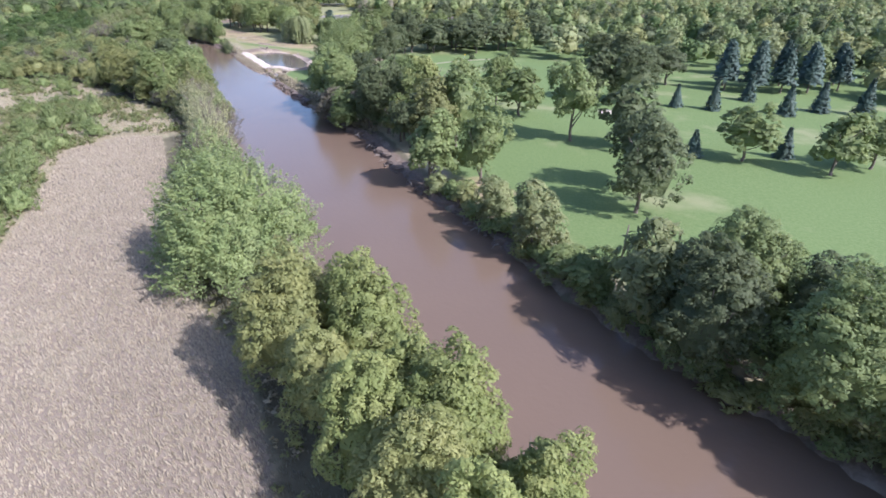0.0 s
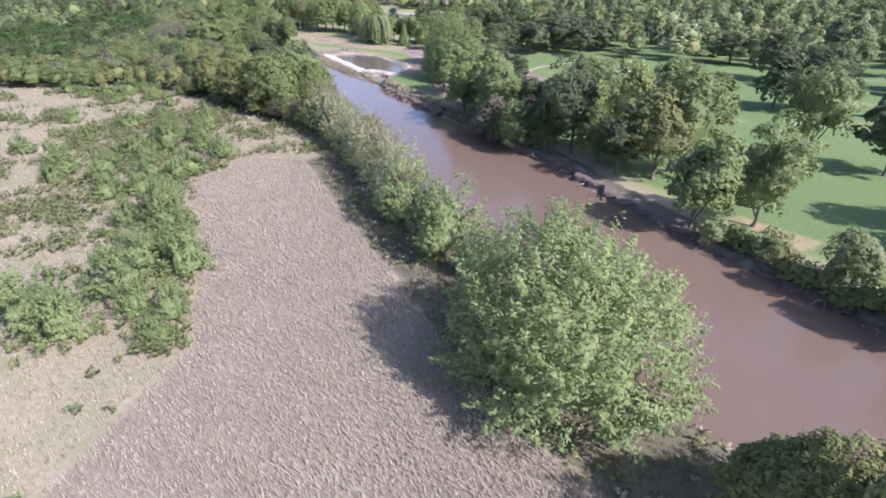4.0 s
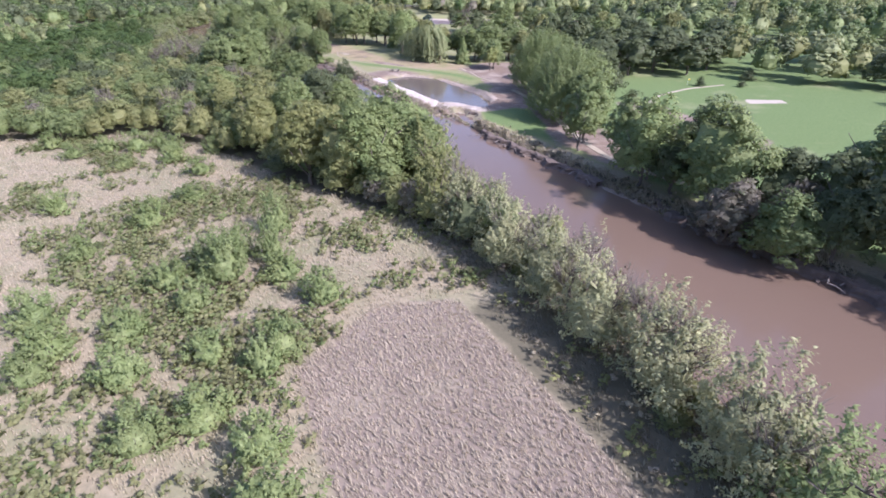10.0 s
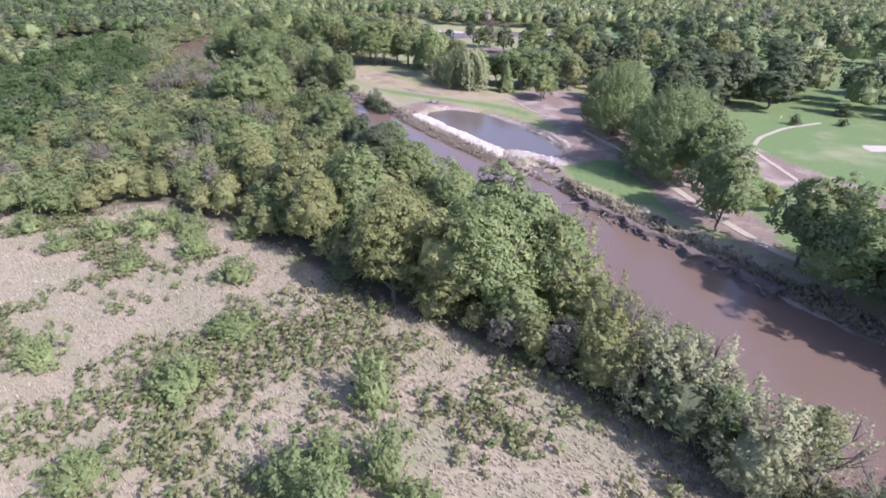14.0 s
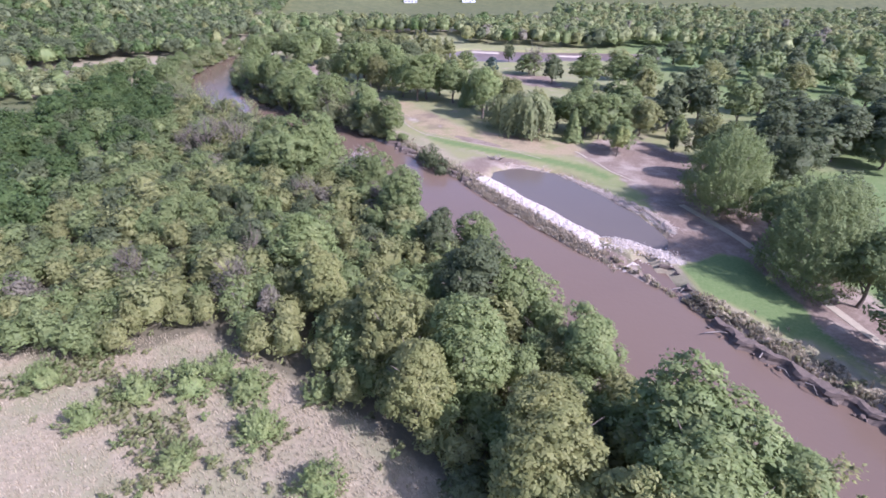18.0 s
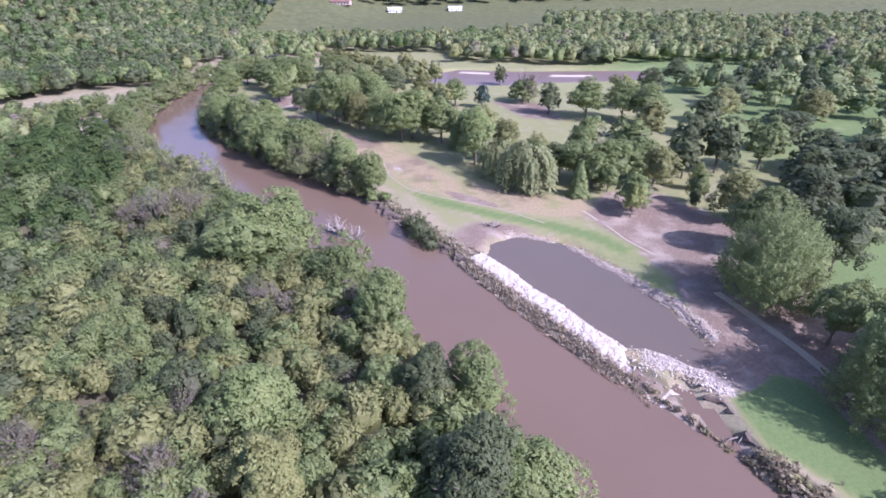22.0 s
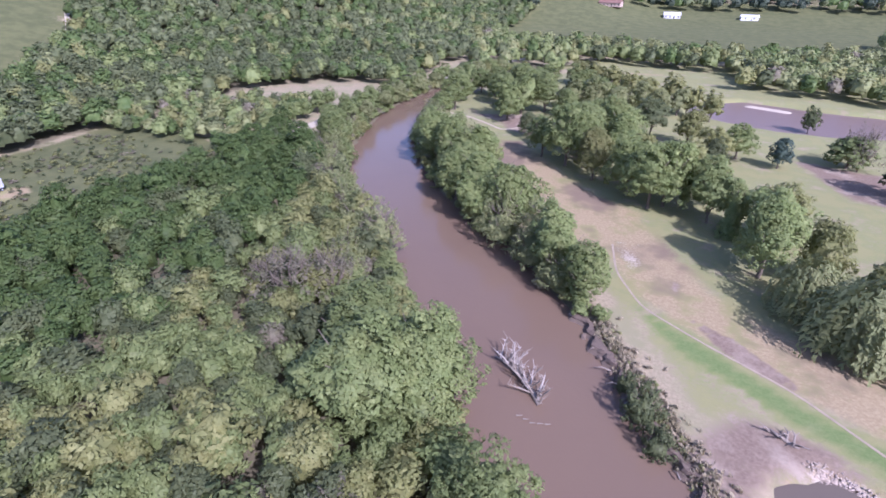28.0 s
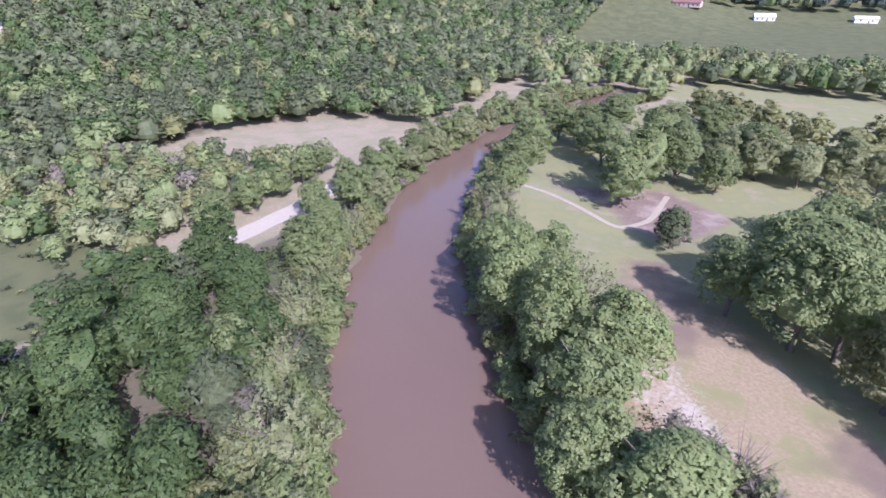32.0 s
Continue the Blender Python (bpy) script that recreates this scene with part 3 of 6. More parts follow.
def heights(x, y):
    x, y = np.asarray(x, float), np.asarray(y, float)
    z = 65 * smooth((-350 - x) / 350) + 75 * smooth((y - 925) / 420) + 20 * smooth((-150 - x) / 130) * smooth((y - 840) / 110) + 48 * smooth((-262 - x) / 240) * smooth((y - 520) / 260)
    z = z + 0.25 * wobble(x, y, 17.0)
    d = edge_distance(x, y, RIVER) + 0.7 * wobble(x, y, 2.3, 1.0) + 0.6 * wobble(x, y, 6.1, 2.0)
    bank = np.where(d < 0, -1.35 - 2.2 * smooth(-d / 6), -1.35 + 1.35 * smooth(d / 2.6))
    pd = edge_distance(x, y, POND_EDGE) + 0.3 * wobble(x, y, 2.1, 3.0)
    pool = np.where(pd < 0, -1.3 - 1.0 * smooth(-pd / 4), -1.3 + 1.3 * smooth(pd / 2.2))
    fd = edge_distance(x, y, FAR_POND) + 2.0 * wobble(x, y, 9.0, 3.0)
    bar = 1.4 * np.exp(-np.minimum(line_distance(x, y, [(-93, 560), (-77, 554)]), line_distance(x, y, [(-36, 541.6), (-12, 539)])) ** 2 / 7.0)
    far = np.minimum(np.where(fd < 0, -2.0, -2.0 + 2.0 * smooth(fd / 5.0)) + bar, 0.1)
    fan = 1.7 * np.exp(-((x + 79.0) ** 2 + (y - 262.0) ** 2) / 24.0) + 1.5 * np.exp(-(line_distance(x, y, SPIT) ** 2) / 4.5)
    cd = line_distance(x, y, CHANNEL) + 0.3 * wobble(x, y, 2.1, 3.0)
    cut = -1.6 + 1.6 * smooth((cd - 2.0) / 1.0)
    return z + np.minimum(np.minimum(np.minimum(bank, pool), far) + fan, cut)


def height(x, y):
    return float(heights(np.array([x]), np.array([y]))[0])


# ================= ground =================
def spread_lines(low, high, step, start, end, growth=1.16):
    lines = list(np.arange(low, high + step / 2, step))
    for sign, stop in ((-1, start), (1, end)):
        at, s = (lines[0], step) if sign < 0 else (lines[-1], step)
        extra = []
        while (at - stop) * sign < 0:
            s *= growth
            at += sign * s
            extra.append(at)
        lines = extra[::-1] + lines if sign < 0 else lines + extra
    return np.array(lines)


gx = spread_lines(-300, 130, 2.0, -4500, 4500)
gy = spread_lines(-40, 600, 2.0, -4500, 4800)
GX, GY = np.meshgrid(gx, gy)
GZ = heights(GX, GY)


def zone(poly, soft=3.0):
    return np.clip(0.5 - edge_distance(GX, GY, poly) / (2 * soft), 0, 1)


river_d = edge_distance(GX, GY, RIVER)
right_d = line_distance(GX, GY, RIGHT)
left_d = line_distance(GX, GY, LEFT)
east = np.where(right_d < left_d, 1.0, 0.0)
golf = east * np.clip((river_d - 4) / 8, 0, 1) * np.clip((700 - GY) / 30, 0, 1) * (1 - 0.42 * np.clip((GY - 290) / 40, 0, 1) * np.clip((40 - GX) / 60, 0, 1))
reeds = zone(REED_FIELD, 2.0)
MUD = [(-74, 326), (-62, 342), (-48, 342), (-28, 306), (-34, 270), (-38, 245), (-36, 214), (-42, 202), (-50, 216), (-58, 250), (-66, 262), (-63, 292)]
MUD_TRACK = [(-24, 264), (-12, 264), (-6, 242), (4, 222), (-4, 210), (-20, 224)]
# Browner ground round the northern cart path.
BROWN_NORTH = [(-221, 481), (-202, 477), (-192, 464), (-178, 456), (-166, 480), (-184, 494)]
BARE = [(-140, 398), (-134, 402), (-122, 382), (-107, 356), (-88, 345), (-68, 336), (-68, 322), (-87, 322), (-105, 333), (-124, 347), (-135, 366)]
BARE_NORTH = [(-190, 450), (-184, 405), (-166, 384), (-146, 371), (-134, 366), (-127, 384), (-128, 398), (-142, 406), (-152, 416), (-166, 434), (-179, 450)]
BANKSOIL = [(-114, 314), (-107, 297), (-100, 312), (-88, 315), (-92, 325), (-108, 322)]
mud = np.maximum(np.maximum(zone(MUD, 5), zone([(-84, 468), (-58, 462), (-56, 428), (-72, 432)], 5)), zone(MUD_TRACK, 3))
mud = np.maximum(mud, np.maximum(zone(BROWN_NORTH, 4) * 0.75, zone(BANKSOIL, 4) * 0.75))
mud = np.maximum(mud, np.clip(1.2 - abs(river_d - 1.2) / 2.2, 0, 1) * east * np.clip((345 - GY) / 10, 0, 1))
GREEN_STRIP = [(-131, 352), (-124.7, 347.5), (-112.5, 339.3), (-103.3, 333.1), (-94.8, 327.4), (-82.1, 321.6), (-72.3, 314), (-66, 303), (-70, 300), (-78, 309), (-90, 317.5), (-99.5, 322), (-107, 328), (-117, 334), (-126, 346)]
STREAKS = [(-114.7, 346.9), (-107.6, 343.0), (-96.6, 332.8), (-98.5, 330.9), (-109.6, 338.2)]
BLOTCHES = [(-120.1, 362.6), (-116.3, 359.0), (-118.5, 355.7)]
bare = np.maximum(zone(BARE, 5), zone(BARE_NORTH, 5)) * 0.8
bare = np.maximum(bare, 0.36 * zone([(-186, 492), (-190, 450), (-170, 432), (-152, 414), (-124, 404), (-118, 390), (-100, 352), (-62, 336), (-58, 348), (-84, 358), (-106, 388), (-128, 412), (-148, 434), (-172, 470)], 6))
bare = np.maximum(bare, zone([(-196, 612), (-192, 624), (-136, 630), (-136, 618)], 4) * 0.6)
bare = np.maximum(bare, zone([(-1, 113), (9, 103), (17, 108), (8, 119)], 2) * 0.9)
bare = np.maximum(bare, zone([(-318, 312), (-300, 312), (-302, 336), (-310, 338)], 3))
bare = np.maximum(bare, zone([(-44, 196), (-34, 196), (-40, 222), (-49, 240), (-53, 224)], 4) * 0.6)
sand = np.maximum(zone([(18, 262), (30, 262), (31, 267), (19, 268)], 1.2), zone([(52, 178), (60, 179), (60, 184), (52, 184)], 1.2))
sand = np.maximum(sand, np.maximum(zone([(-96, 555), (-76, 549), (-74, 558), (-94, 565)], 2), zone([(-38, 537), (-10, 534), (-10, 544), (-38, 546)], 2)))
sand = np.maximum(sand, 0.5 * zone([(-188, 448), (-183, 405), (-170, 394), (-160, 398), (-170, 412), (-180, 430)], 4))
litter_shade = np.maximum(zone(THICKET, 3) * (1 - east), np.clip((-345 - GX) / 10, 0, 1) * (1 - zone(HILL_MEADOW, 5)))
litter_shade = np.maximum(litter_shade, np.clip((GY - 1040) / 20, 0, 1))
litter_shade = np.maximum(litter_shade, np.clip((6 - river_d) / 3, 0, 1))
# Bank strip under the trees: fallen litter plus their shade painted in.
litter_shade = np.maximum(litter_shade, (1 - east) * np.clip((13 + 3 * wobble(GX, GY, 5.0) - river_d) / 6, 0, 1) * 0.85)
crop = np.clip((GY - 690) / 15, 0, 1) * np.clip((1060 - GY) / 20, 0, 1) * np.clip((GX + 345) / 20, 0, 1)
crop = np.maximum(crop, np.maximum(zone(GREEN_FIELD, 6), 0.9 * zone(HILL_MEADOW, 6)))
crop = np.maximum(crop, 0.75 * zone([(-272, 312), (-345, 318), (-350, 400), (-320, 412), (-270, 392)], 5))

pond_d = edge_distance(GX, GY, POND_EDGE)
golf = golf * (1 - 0.3 * np.clip(1.5 - pond_d / 18, 0, 1))
rim_d = line_distance(GX, GY, RIM)
strip = zone(GREEN_STRIP, 2.0)
golf = np.maximum(golf, strip * 0.93)
lawn = zone([(-69.4, 251.2), (-58.8, 256.5), (-54.2, 255.3), (-51.8, 239.2), (-55, 226), (-60, 226), (-64, 234.8), (-69.2, 240)], 1.5)
golf, strip = np.maximum(golf, lawn), np.maximum(strip, lawn)
bare, mud, litter_shade = bare * (1 - strip), mud * (1 - 0.85 * strip), litter_shade * (1 - lawn)
mud = np.maximum(mud, np.maximum(zone(STREAKS, 1.2), 0.8 * zone(BLOTCHES, 1.5)))
SILT = [(-70, 261), (-64.5, 268), (-57.4, 266.5), (-52, 260), (-64, 253), (-69.5, 252.5)]
mud = np.maximum(mud, zone(SILT, 1.5))
sand = np.maximum(sand, 0.9 * np.clip(1.3 - line_distance(GX, GY, SPIT) / 2.6, 0, 1))
sand = np.maximum(sand, 0.42 * zone([(-136, 384), (-126, 378), (-124, 366), (-129, 356), (-134, 371)], 3))
bare = np.maximum(bare, np.clip(1.4 - abs(pond_d) / 2.0, 0, 0.95) * np.clip((GX + 103) / 4, 0, 1))
sand = np.maximum(sand, np.clip(1.25 - rim_d / 1.7, 0, 0.9))
# Wider dark band beside the reeds, painting the willows' shadow on the ground.
litter_shade = np.maximum(litter_shade, (1 - east) * (1 - reeds) * np.clip((26 - river_d) / 6, 0, 0.9) * np.clip((152 - GY) / 8, 0, 1))


def build_ground():
    ny, nx = GX.shape
    verts = np.stack([GX, GY, GZ], -1).reshape(-1, 3)
    idx = np.arange(nx * ny).reshape(ny, nx)
    faces = np.stack([idx[:-1, :-1], idx[:-1, 1:], idx[1:, 1:], idx[1:, :-1]], -1).reshape(-1, 4)
    me = bpy.data.meshes.new("ground")
    me.from_pydata(verts.tolist(), [], faces.tolist())
    me.shade_smooth()
    for name, a, b, c, d in (("zone_a", golf, reeds, mud, np.ones_like(mud)), ("zone_b", bare, sand, litter_shade, crop)):
        layer = me.color_attributes.new(name, "FLOAT_COLOR", "POINT")
        layer.data.foreach_set("color", np.stack([a, b, c, d], -1).astype(np.float32).ravel())
    me.materials.append(GROUND)
    return tagged(new("ground", me), "flood-stained river meadow and golf fairway grass", "ground", kind="structure")


build_ground()


def sheet(name, outline, z, mat, label):
    bm = bmesh.new()
    bm.faces.new([bm.verts.new((x, y, z)) for x, y in outline])
    bmesh.ops.triangulate(bm, faces=bm.faces[:])
    me = bpy.data.meshes.new(name)
    bm.to_mesh(me)
    bm.free()
    me.materials.append(mat)
    return tagged(new(name, me), label, "water", kind="structure")


def strip_sheet(name, left, right, z, mat, label, margin=8.0):
    """Water between two bank lines, reaching a little under each bank."""
    n = 60

    def sampled(line):
        p = np.array(line, float)
        s = np.concatenate([[0], np.cumsum(np.hypot(*np.diff(p, axis=0).T))])
        q = np.linspace(0, s[-1], n)
        return np.stack([np.interp(q, s, p[:, 0]), np.interp(q, s, p[:, 1])], 1)

    a, b = sampled(left), sampled(right)
    way = unit(b - a)
    a, b = a - way * margin, b + way * margin
    verts = [(x, y, z) for x, y in np.concatenate([a, b])]
    faces = [(i, n + i, n + i + 1, i + 1) for i in range(n - 1)]
    return tagged(link_mesh(name, verts, faces, mat), label, "water", kind="structure")


strip_sheet("river_water", LEFT, RIGHT, WATER_Z, WATER, "brown muddy river water with faint ripples")
sheet("pond_water", [(x * 1.13 + 85 * 0.13, y * 1.08 - 285 * 0.08) for x, y in POND_EDGE], WATER_Z + 0.15, POND, "still brown water in a washed-out pond")
sheet("far_water", FAR_POND, WATER_Z - 0.2, FARWATER, "brown flood water beyond the golf course")


# ================= roads and paths =================
def ribbon(name, line, width, mat, label, category, lift=0.06, step=2.0):
    p = np.array(line, float)
    s = np.concatenate([[0], np.cumsum(np.hypot(*np.diff(p, axis=0).T))])
    q = np.arange(0, s[-1], step)
    x, y = np.interp(q, s, p[:, 0]), np.interp(q, s, p[:, 1])
    for _ in range(3):
        x[1:-1], y[1:-1] = (x[:-2] + 2 * x[1:-1] + x[2:]) / 4, (y[:-2] + 2 * y[1:-1] + y[2:]) / 4
    tx, ty = np.gradient(x), np.gradient(y)
    ln = np.hypot(tx, ty)
    nx_, ny_ = -ty / ln, tx / ln
    w = width / 2 * (1 + 0.05 * np.sin(q * 0.7))
    verts, n = [], len(q)
    for side, drop in ((-1.0, -0.12), (-1.0, 0), (1.0, 0), (1.0, -0.12)):
        px, py = x + side * nx_ * w, y + side * ny_ * w
        pz = np.maximum(heights(px, py), heights(x, y)) + lift + drop
        verts += list(zip(px, py, pz))
    faces = [(k * n + i, (k + 1) * n + i, (k + 1) * n + i + 1, k * n + i + 1) for k in range(3) for i in range(n - 1)]
    return tagged(link_mesh(name, verts, faces, mat), label, category, kind="structure")


ribbon("cart_path", [(-30, 190), (-41, 204), (-45, 222), (-47, 238), (-50, 262), (-56, 283)], 1.7, CONCRETE, "pale concrete golf cart path dusted with silt", "path")
ribbon("cart_path", [(-17, 222), (-15, 245), (-14, 264), (-6, 275), (8, 286), (24, 292)], 1.2, CONCRETE, "pale concrete golf cart path across the green", "path")
ribbon("cart_path", [(-62.6, 300.5), (-64.6, 304.5), (-67, 309), (-68.2, 314), (-69.6, 318.5)], 0.5, CONCRETE, "pale concrete path edge half buried in mud", "path", 0.04, 1.2)
ribbon("cart_path", [(-71, 321), (-72, 324.5), (-73.3, 327.6)], 0.8, CONCRETE, "broken end of a pale concrete path in mud", "path", 0.06, 1.0)
ribbon("dirt_path", [(-86, 320), (-98, 331), (-112, 339), (-124, 347), (-131, 360), (-134, 375)], 0.5, plain("trodden_earth", (0.31, 0.245, 0.17), 0.95, 0.35, 0.4), "narrow trodden earth path along the fairway", "path", 0.03)
ribbon("cart_path", [(-224, 480), (-214, 477), (-204, 471), (-192, 462), (-186, 470), (-184, 490)], 1.5, CONCRETE, "pale concrete golf cart path under trees", "path")
ribbon("gravel_road", [(-272, 412), (-271, 420), (-269, 440), (-270, 458), (-271, 480), (-268, 513), (-259, 566), (-250, 620), (-225, 680)], 6.0, GRAVEL, "pale gravel road beside the river", "road", 0.15)
ribbon("farm_track", [(-445, 436), (-470, 460), (-490, 486), (-520, 508), (-548, 545)], 3.0, GRAVEL, "pale farm track over the hillside meadow", "road", 0.1, 4.0)


# ================= trees =================
def trees(kind, tone, label, rows, category="tree", group=""):
    for x, y, h, r in rows:
        tree(kind, x, y, h, r, tone, label, category, group)


# left bank, reed field side
trees("bushy", "maple", "dense green broadleaf tree on the field-side river bank", [(-12, 52, 15, 5.4), (-8, 46, 16, 5.5), (-3, 39, 16, 5.5), (1, 33, 16, 5.5), (-6, 34, 14, 5.0), (6, 27, 16, 5.5), (3, 21, 15, 5.2), (10, 20, 16, 5.5), (15, 10, 16, 5.5), (18, 4, 15, 5.2)], group="trees on the field-side bank")
trees("bushy", "gold", "lush yellow-green tree on the field-side river bank", [(-19, 56, 13, 5.2), (-16, 47, 16, 5.8), (-10, 40, 15, 5.4), (-2, 27, 14, 5.0), (8, 13, 15, 5.2)], group="trees on the field-side bank")
trees("maple", "mint", "large round light-green maple at the reed field's edge", [(-32.0, 75, 19, 12.6)])
trees("willow", "mint", "leafy yellow-green willow between reed field and river", [(-45.5, 102, 13, 7.0), (-52, 113, 12, 5.4), (-47, 111, 10, 4.6), (-40, 95, 9, 3.8)], group="willows on the field-side bank")
trees("willow", "willow", "pale silver-green willow between meadow and river", [(-54, 121, 12, 5.4), (-63, 139, 12, 5.2), (-72, 157, 12, 5.2), (-58, 130, 12, 5.0), (-67, 149, 12, 5.2), (-77, 166, 12, 5.2)], group="willows on the field-side bank")
trees("sparse", "willow", "thin pale half-bare willow on the river bank", [(-57, 129, 11, 4.4), (-63, 147, 11, 4.4), (-68, 155, 11, 4.4), (-73, 167, 11, 4.6), (-54, 117, 10.5, 4.2), (-78, 168, 11, 4.6), (-59, 135, 11, 4.4), (-65, 144, 11, 4.2)], group="willows on the field-side bank")
trees("sparse", "dry", "thin grey half-bare willow on the river bank", [(-60, 139, 10.5, 4.2), (-56, 133, 10, 4.0), (-51, 121, 9, 3.6), (-77, 175, 11, 4.6), (-61, 151, 10, 4.0)], group="willows on the field-side bank")
trees("willow", "gold", "olive-yellow bank tree beside the meadow", [(-82, 172, 13, 6.0), (-80, 178, 11, 4.8), (-84, 187, 14, 6.6)], group="trees round the meadow")
bank_rng = random.Random(31)
trees("shrub", "olive", "low olive bush under the bank trees", [(x - bank_rng.uniform(3, 8), y - bank_rng.uniform(-2, 4), bank_rng.uniform(1.5, 2.6), bank_rng.uniform(1.2, 2.2)) for x, y in LEFT[3:11] for _ in range(3)], "shrub", "bushes under the bank trees")
# grove between meadow and river
trees("bushy", "gold", "yellowish-green grove tree at the meadow's edge", [(-108, 191, 15, 6.5), (-100, 187, 15, 5.8), (-106, 198, 16, 6.5), (-122, 207, 15, 5.7), (-126, 218, 17, 6.4), (-132, 221, 10, 5.7), (-138, 232, 14, 5.5)], group="trees round the meadow")
trees("bushy", "bright", "green grove tree at the meadow's edge", [(-94, 186, 18, 7.5), (-85, 190, 15, 6.5), (-91, 196, 19, 8.4), (-116, 212, 16, 6.5), (-97, 216, 12, 5.7), (-106, 230, 13, 5.7), (-145, 246, 15, 6.5)], group="trees round the meadow")
trees("bushy", "green", "broad full green tree in the thicket", [(-160, 296, 19, 9.5), (-168, 309, 15, 8.0), (-152, 300, 17, 7.5)], group="tall thicket trees")
trees("broad", "dark", "tall dark green tree in the thicket", [(-114, 230, 16, 6.6), (-120, 250, 13, 5.0)], group="tall thicket trees")
trees("bushy", "green", "full green tree leaning over the river", [(-154, 304, 18, 8.0), (-128, 272, 13, 6.0), (-136, 285, 14, 6.0), (-112, 252, 12, 5.2)], group="tall thicket trees")
trees("sparse", "dry", "grey half-dead tree among green thicket", [(-190, 318, 14, 6.5), (-184, 324, 13, 5.0), (-198, 320, 11, 4.4), (-155, 235, 11, 4.4), (-151, 276, 11, 4.4), (-156, 248, 10, 3.6), (-176, 241, 10, 3.6)], group="tall thicket trees")
trees("willow", "pale", "pale willow overhanging the muddy river", [(-182, 329, 10, 4.4), (-188, 336, 11, 5.0), (-187, 348, 13, 6.0), (-196, 352, 12, 6.0), (-206, 362, 12, 5.8), (-216, 372, 13, 6.2), (-226, 384, 12, 5.6), (-234, 396, 12, 5.6)], group="willows on the north-west bank")
trees("willow", "pale", "pale bank willow below the gravel road", [(-240, 410, 10, 5.0), (-246, 428, 10, 5.0), (-251, 448, 9, 5.0), (-257, 474, 9, 5.2), (-258, 492, 9, 5.2), (-257, 512, 9, 5.2), (-255, 532, 9, 5.0), (-250, 552, 9, 5.0), (-244, 572, 9, 5.0), (-236, 594, 9, 5.2)], group="trees beside the gravel road")
trees("bushy", "green", "green tree beside the gravel road", [(-279, 420, 10, 5.0), (-279, 431, 9, 4.6), (-278, 442, 9, 4.4), (-279, 452, 9, 4.6), (-280, 462, 9, 4.6), (-262, 436, 10, 4.4), (-263, 452, 10, 4.4), (-264, 466, 10, 4.4), (-261, 522, 10, 5.2), (-257, 548, 10, 5.0), (-250, 566, 9, 5.0), (-242, 588, 9, 5.0), (-243, 410, 13, 6.5), (-248, 424, 12, 5.5), (-254, 442, 11, 5.6), (-258, 460, 11, 5.6), (-261, 472, 10, 5.2), (-260, 484, 11, 5.6), (-261, 496, 10, 5.2), (-260, 508, 10, 5.2), (-256, 536, 10, 5.2)], group="trees beside the gravel road")
edge_rng = random.Random(21)
trees("bushy", "deep", "deep green round-topped tree at the thicket's edge", [(-257 + edge_rng.uniform(-4, 4) + 11 * (k % 2) - 0.5 * max(0, k - 14), 246 + 7.2 * k, edge_rng.uniform(11, 14.5), edge_rng.uniform(5.4, 7.0)) for k in range(23)], group="deep green trees at the thicket's edge")
# golf side bank, south to north
trees("bushy", "dark", "dark broadleaf tree shading the golf-side bank", [(31, 52, 16, 6.4), (46, 30, 16, 6.6), (53, 16, 16, 6.6), (60, 4, 16, 6.6), (50, 56, 13, 6.6), (44, 50, 14, 6.8), (54, 42, 13, 6.8), (60, 20, 13, 6.8), (66, 2, 16, 6.8)], group="trees on the golf-side bank")
trees("bushy", "green", "green broadleaf tree shading the golf-side bank", [(22, 67, 8, 4.4), (40, 42, 17, 7.0), (36, 57, 17, 6.6), (42, 63, 12, 6.4), (49, 28, 16, 6.5), (66, -10, 16, 6.6), (58, 34, 13, 6.5)], group="trees on the golf-side bank")
trees("willow", "pale", "pale leaning willow over the golf-side bank", [(27, 60, 15, 5.6), (15, 81, 12, 4.8), (10, 92, 10, 4.0)], group="trees on the golf-side bank")
trees("bushy", "green", "green tree on the eroded golf-side bank", [(-3, 113, 16, 6.8), (8, 114, 17, 5.8), (19, 73, 6, 4.0), (-29, 160, 12, 5.6), (-11, 148, 13, 5.8)], group="trees on the golf-side bank")
trees("bushy", "bright", "rounded bright green tree on the golf-side bank", [(-32, 176, 19, 8.6), (-41, 190, 16, 6.4)], group="trees on the golf-side bank")
trees("willow", "dry", "grey-green willow drooping to the water", [(-34, 167, 11, 5.2), (-26, 166, 11, 5.0)], group="trees on the golf-side bank")
trees("bushy", "dark", "dense dark tree behind the eroded bank", [(-36, 186, 13, 6.0), (-38, 194, 12, 5.5), (-30, 192, 14, 6.5), (-24, 171, 15, 6.0), (-18, 165, 14, 6.0), (-29, 183, 14, 6.2), (-16, 154, 20, 8.2), (-9, 140, 13, 5.4), (-22, 158, 13, 5.0)], group="dense trees behind the eroded bank")
trees("bushy", "olive", "olive tree behind the eroded bank", [(-2, 137, 17, 6.8), (-12, 146, 12, 5.2)], group="dense trees behind the eroded bank")
trees("broad", "dark", "tall dark tree beside the fairway", [(38, 98, 18, 6.6), (42, 111, 17, 6.6), (-28, 187, 17, 6.4), (48, 140, 16, 6.8)], group="tall fairway trees")
trees("broad", "yellow", "yellowing broadleaf tree beside the fairway", [(-4, 150, 23, 7.8)], group="tall fairway trees")
